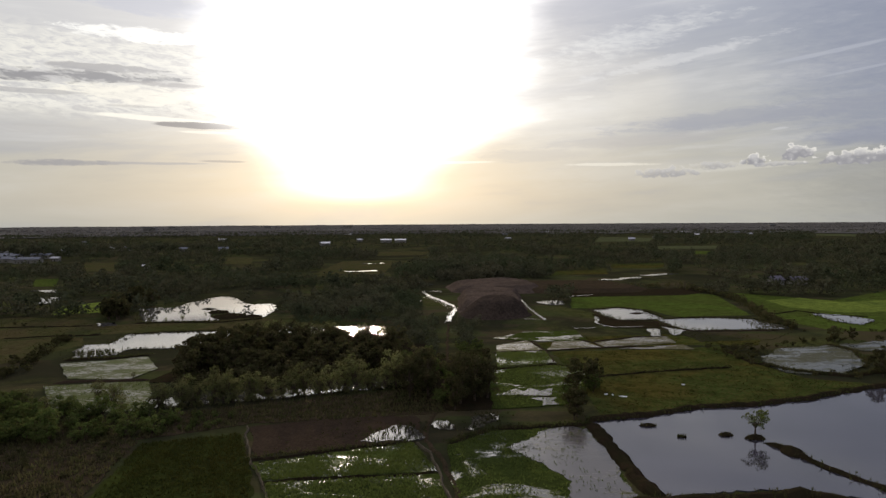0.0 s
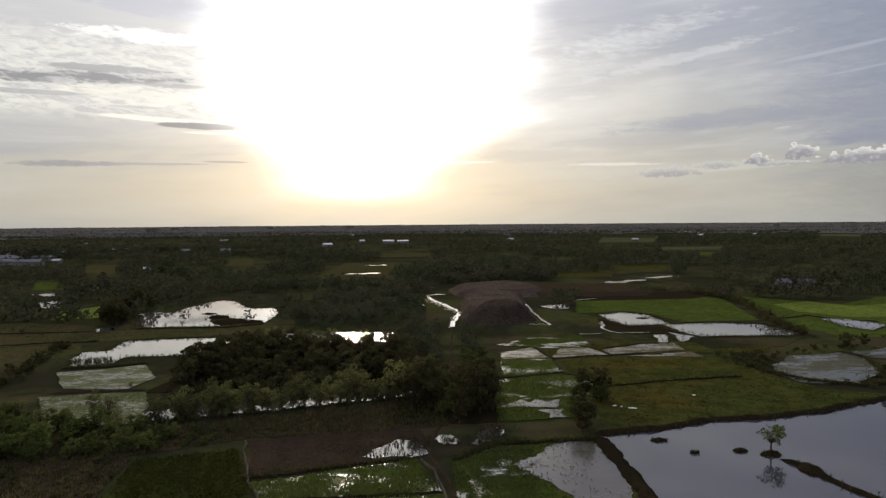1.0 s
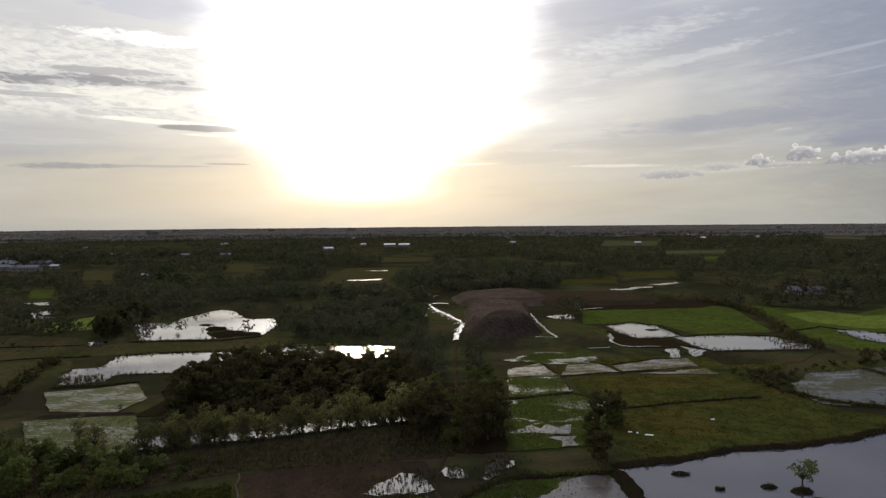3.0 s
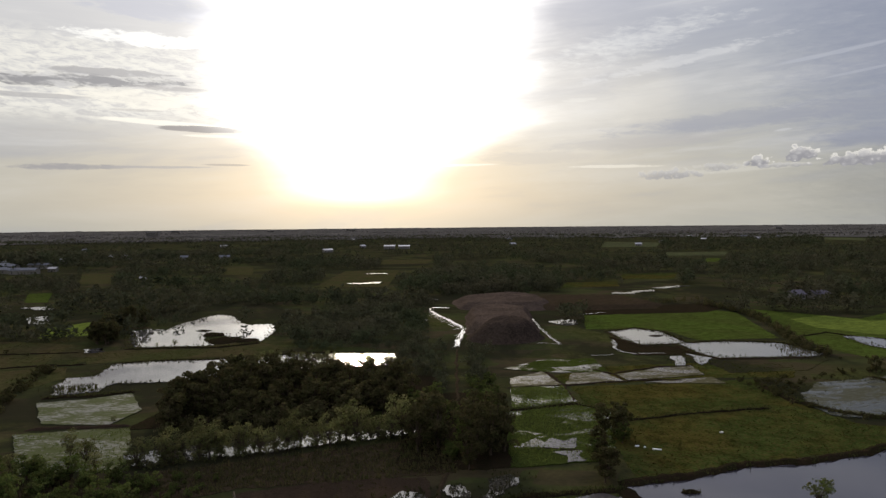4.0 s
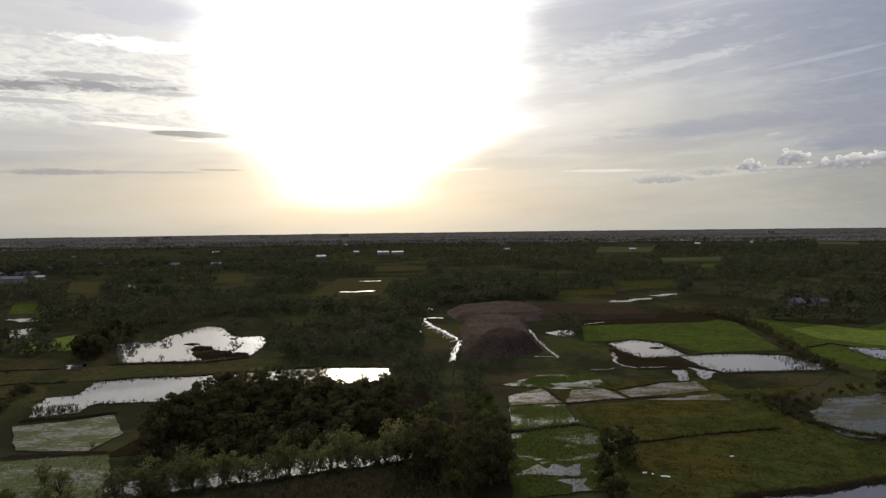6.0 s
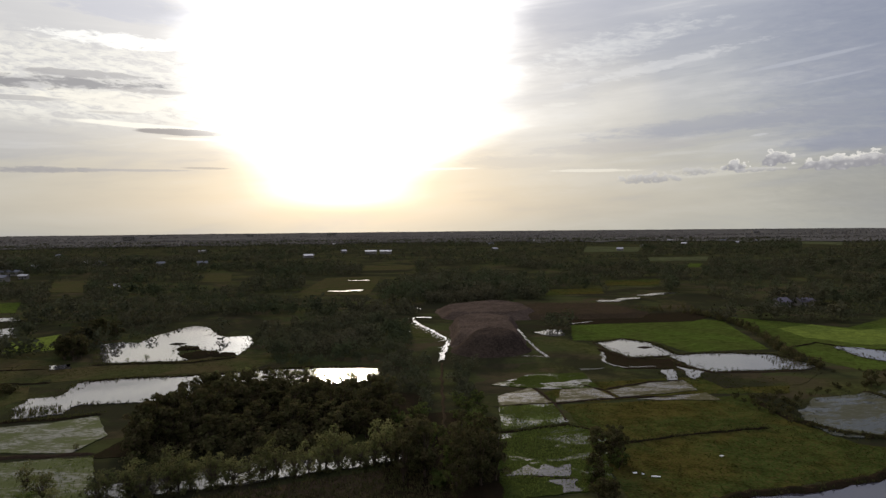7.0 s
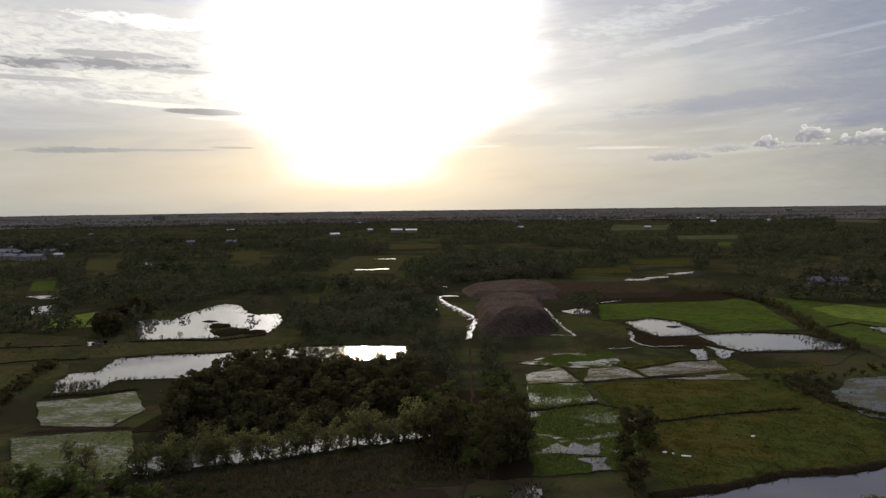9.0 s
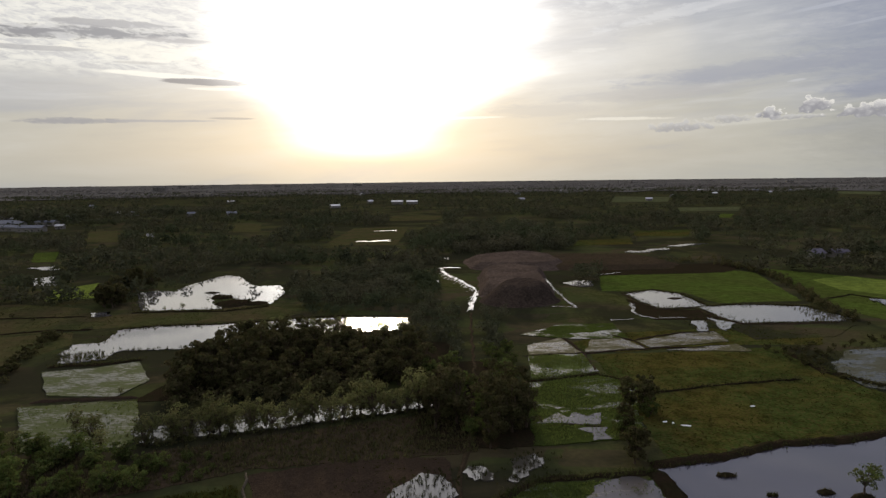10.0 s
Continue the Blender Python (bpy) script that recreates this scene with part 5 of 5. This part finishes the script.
h = np.maximum(0.8, np.array([2.6 + 3.0 * noise.noise((u * 0.004, 3.3, 0)) + 2.0 * noise.noise((u * 0.02, 7.3, 0)) for u, v in p]) + rng.normal(0, 0.4, 3600))
# horizon belt takes the haze-greyed leaves too
woodland("woodland", p, h, 14, 0.30, 11, "low continuous tree belt on the horizon", "wood_hazed")

# ---- reeds, shoots and rough grass ----
rng = np.random.default_rng(31)
edge = []
for key, number in (("fish_pond_bank", 700), ("fish_pond_near_bank", 500), ("pond_dyke", 40), ("paddy_bund", 300), ("pond_strip", 300), ("long_pond_back", 300), ("north_pond_back", 420), ("north_pond_front", 200), ("reed_pond_dyke", 420), ("reed_pond_divide", 160), ("west_bund_a", 160), ("meadow_line", 160), ("plot_back", 160), ("hollow_bund", 160)):
    edge.append(along(LINES[key][0], number, 0.55, rng))
tufts("bank_grass", np.concatenate(edge), 0.42, 0.13, MAT["reed"], "rough grass and weeds on earth banks", seed=2, base=0.35)
shores = []
for key, number in (("west_pond", 420), ("long_pond", 420), ("canal", 420), ("north_pond", 320), ("east_long_pond", 320), ("reed_pond", 220), ("reed_pond_back", 160), ("east_strip", 160), ("far_pool_a", 200), ("far_pool_b", 120), ("far_pool_c", 120), ("far_pool_d", 90), ("west_pool_a", 90), ("west_pool_b", 90), ("puddle_b", 60), ("puddle_c", 60), ("north_puddles", 90), ("tree_ditch", 300), ("hollow", 90), ("bund_pool", 60)):
    ring = PONDS[key][0] + PONDS[key][0][:1]
    shores.append(along(ring, number, 1.6, rng))
tufts("shore_weeds", np.concatenate(shores), 0.38, 0.16, MAT["reed"], "dark weeds and reeds along pond shores", "weeds", seed=8, blades=5, base=0.15)
shoots = []
for key, number in (("by_the_track", 5000), ("south", 4000), ("by_the_dyke", 4000), ("pale_b", 2200), ("middle", 3000), ("west_b", 700)):
    q = scatter(PADDIES[key][0], number * 2, rng)
    q = q[[noise.noise((u * 0.2, v * 0.12, 2.2)) + 0.9 * rng.random() > 0.35 for u, v in q]]
    q = q[~inside(PONDS["dyke_water"][0], q[:, 0], q[:, 1]) | (rng.random(len(q)) < 0.12)]
    shoots.append(q)
tufts("rice_shoots", np.concatenate(shoots), 0.30, 0.09, MAT["shoots"], "young rice shoots standing in shallow water", "rice", seed=3, base=0.14)
reeds = [scatter(PONDS["hollow"][0], 60, rng), scatter(PONDS["trackside_pool"][0], 26, rng), scatter(PONDS["bund_pool"][0], 44, rng), scatter([(-101, 178), (-96, 170), (-87, 174), (-92, 181)], 260, rng), scatter([(100, 208), (112, 212), (109, 228), (103, 226)], 160, rng), scatter([(-126, 262), (-108, 230), (-104, 232), (-120, 264)], 120, rng)]
tufts("reeds", np.concatenate(reeds), 0.6, 0.10, MAT["reed"], "dark reeds standing in pond shallows", "reeds", seed=4, base=0.2)
tussocks = [scatter(FIELDS[k][0], c, rng) for k, c in (("meadow", 2600), ("meadow_strip", 1600), ("west_stubble", 1500), ("west_pasture", 1500), ("pond_margin", 1000), ("hollow_mud", 250), ("brown_plot", 300))]
tussocks = [q[[noise.noise((u * 0.12, v * 0.07, 5.1)) + 0.8 * noise.noise((u * 0.5, v * 0.3, 1.1)) > -0.05 for u, v in q]] for q in tussocks]
tufts("tussocks", np.concatenate(tussocks), 0.17, 0.16, MAT["grass"], "low uneven grass tussocks on field and pasture", "grass", seed=12, blades=4, base=0.04)
weeds = [scatter(FIELDS[k][0], c, rng) for k, c in (("scrub_land", 6500), ("grove_floor", 2200))]
tufts("weeds", np.concatenate(weeds), 0.55, 0.26, MAT["leaf_dark"], "dark knee-high weeds on scrubby ground", seed=6, blades=3, base=0.03)

stand = scatter(FIELDS["south_rice"][0], 5200, rng)
stand = stand[[noise.noise((u * 0.16, v * 0.09, 9.4)) + 0.7 * rng.random() > 0.12 for u, v in stand]]
tufts("rice_plants", stand, 0.34, 0.13, MAT["grass"], "dark green rice plants in thin water", "rice", seed=14, base=0.06)

# ---- buildings ----
def box(bm, x0, x1, y0, y1, z0, z1):
    v = [bm.verts.new((x, y, z)) for z in (z0, z1) for x, y in ((x0, y0), (x1, y0), (x1, y1), (x0, y1))]
    for f in ((3, 2, 1, 0), (4, 5, 6, 7), (0, 1, 5, 4), (1, 2, 6, 5), (2, 3, 7, 6), (3, 0, 4, 7)):
        bm.faces.new([v[k] for k in f])


def house(name, x, y, turn, length, depth, eaves, rise, roof, label, category="house", openings=3):
    """A plain gabled building with overhanging roof, door and windows."""
    root = new(name)
    bm = bmesh.new()
    a, b = length / 2, depth / 2
    v = [bm.verts.new(p) for p in ((-a, -b, 0), (a, -b, 0), (a, b, 0), (-a, b, 0), (-a, -b, eaves), (a, -b, eaves), (a, b, eaves), (-a, b, eaves), (-a, 0, eaves + rise), (a, 0, eaves + rise))]
    for f in ((0, 1, 5, 4), (2, 3, 7, 6), (1, 2, 6, 9, 5), (3, 0, 4, 8, 7)):
        bm.faces.new([v[k] for k in f])
    part("wall", bm, MAT["wall"], root)
    bm = bmesh.new()
    o, t = 0.6, 0.12
    drop = rise * o / b
    for s in (-1, 1):
        v = [bm.verts.new(p) for p in ((-a - o, s * (b + o), eaves - drop + 0.02), (a + o, s * (b + o), eaves - drop + 0.02), (a + o, 0, eaves + rise + 0.02), (-a - o, 0, eaves + rise + 0.02))]
        w = [bm.verts.new(q.co + Vector((0, 0, t))) for q in v]
        bm.faces.new(v)
        bm.faces.new(w[::-1])
        for k in range(4):
            bm.faces.new((v[k], v[(k + 1) % 4], w[(k + 1) % 4], w[k]))
    bmesh.ops.recalc_face_normals(bm, faces=bm.faces)
    part("roof", bm, MAT[roof], root)
    for k in range(openings):
        u = -a + length * (k + 0.5) / openings
        door = k == openings // 2
        bm = bmesh.new()
        box(bm, u - 0.55, u + 0.55, -b - 0.05, -b + 0.05, 0.0 if door else 0.9, 2.05)
        part("door" if door else "window", bm, MAT["dark"], root)
    root.matrix_world = pose(x, y, 0, 0, 0, turn)
    return tagged(root, label, category, "far buildings")


house("house", 178, 352, 20, 7, 6, 3.0, 1.8, "roof_violet", "small house with a violet-grey roof among trees")
house("house", 192, 356, 8, 8, 6, 2.8, 1.4, "roof_violet", "long low house with a violet-grey roof among trees")
house("shed", -390, 600, -4, 44, 9, 3.6, 1.4, "roof_blue", "very long low shed with a blue metal roof", "shed", 7)
for k in range(4):
    house("shed", -500 + 22 * k, 728 + 11 * k, -8, 13, 24, 4.2, 2.2, "roof_blue", "long farm shed with a blue metal roof", "shed", 4)
for x, y, turn, length in ((-432, 652, -6, 24), (-408, 668, -4, 20), (-452, 676, -8, 26), (-372, 588, 3, 22), (-410, 604, 0, 24)):
    house("shed", x, y, turn, length, 9, 3.8, 1.6, "roof_blue", "low farm shed with a grey-blue metal roof", "shed", 4)
house("house", -366, 620, 5, 7, 5, 3.0, 1.2, "roof_tin", "house with a shiny pale metal roof")
house("warehouse", -97, 1119, 0, 18, 10, 4.5, 1.8, "roof_tin", "warehouse with a shiny pale metal roof", "warehouse", 5)
house("warehouse", -72, 1112, 0, 18, 10, 4.5, 1.8, "roof_tin", "warehouse with a shiny pale metal roof", "warehouse", 5)
house("hut", -233, 512, 10, 2.6, 2.4, 2.2, 1.0, "roof_tin", "small hut with a shiny metal roof", "hut", 1)
house("hut", -226, 500, -15, 2.6, 2.4, 2.2, 1.0, "roof_tin", "small hut with a shiny metal roof", "hut", 1)
rng = np.random.default_rng(77)
for x, y in ((-272, 813), (-423, 845), (-405, 840), (-320, 811), (-180, 1000), (-150, 1180), (330, 1150), (420, 1300), (560, 1450), (700, 1500), (760, 1700), (820, 1650), (640, 1750), (-600, 1100), (-420, 1250), (120, 1220), (150, 1600), (300, 1900), (-240, 1700)):
    house("house", x, y, float(rng.uniform(-40, 40)), float(rng.uniform(8, 14)), float(rng.uniform(6, 9)), 3.4, 2.0, ("roof_tin", "roof_tin", "roof_blue")[int(rng.integers(3))], "small far house with a metal roof among trees")


def block(x, y, w, d, h, label, top=0.0):
    """A plain tall building on the skyline, with its storeys' windows."""
    root = new("building")
    bm = bmesh.new()
    box(bm, -w / 2, w / 2, -d / 2, d / 2, 0, h)
    part("wall", bm, MAT["wall"], root)
    bm = bmesh.new()
    box(bm, -w / 2 - 0.5, w / 2 + 0.5, -d / 2 - 0.5, d / 2 + 0.5, h + 0.01, h + 0.8)
    part("roof", bm, MAT["roof_blue"], root)
    for floor in range(int(h // 4)):
        bm = bmesh.new()
        box(bm, -w / 2 + 1, w / 2 - 1, -d / 2 - 0.15, -d / 2 + 0.05, 1.2 + 4 * floor, 2.9 + 4 * floor)
        part("window", bm, MAT["dark"], root)
    root.matrix_world = pose(x, y, float(far_rise(math.hypot(x, y))) + 1.0)
    return tagged(root, label, "building", "skyline buildings")


block(-1180, 2650, 48, 20, 16, "wide dark building on the skyline")
block(-520, 3600, 50, 24, 12, "broad pale building on the skyline")
block(-1480, 3600, 40, 20, 8, "low pale building on the skyline")
block(-930, 3500, 34, 20, 8, "low pale building on the skyline")
block(1500, 3000, 30, 20, 8, "low pale building on the skyline")

# white sheets lying in the field
for x, y, turn, length in ((32.6, 131.0, 10, 0.35), (33.8, 130.4, 0, 0.16), (35.6, 129.2, -15, 0.75), (50.9, 138.4, 15, 0.35)):
    bm = bmesh.new()
    top = [[bm.verts.new((length * u, 0.17 * v, 0.12 + 0.06 * noise.noise((u * 3 + x, v * 3, 1)))) for v in (-1, -0.4, 0.3, 1)] for u in (-1, -0.5, 0, 0.5, 1)]
    for i in range(4):
        for j in range(3):
            bm.faces.new((top[i][j], top[i + 1][j], top[i + 1][j + 1], top[i][j + 1]))
    rim = bmesh.ops.extrude_face_region(bm, geom=bm.faces[:])
    for q in rim["geom"]:
        if isinstance(q, bmesh.types.BMVert):
            q.co.z -= 0.12
    bmesh.ops.recalc_face_normals(bm, faces=bm.faces)
    ob = part("plastic_sheet", bm, MAT["white_sheet"])
    ob.matrix_world = pose(x, y, 0.05, 0, 0, turn)
    tagged(ob, "crumpled white plastic sheet lying on a field", "plastic sheet", "white sheets in the field")
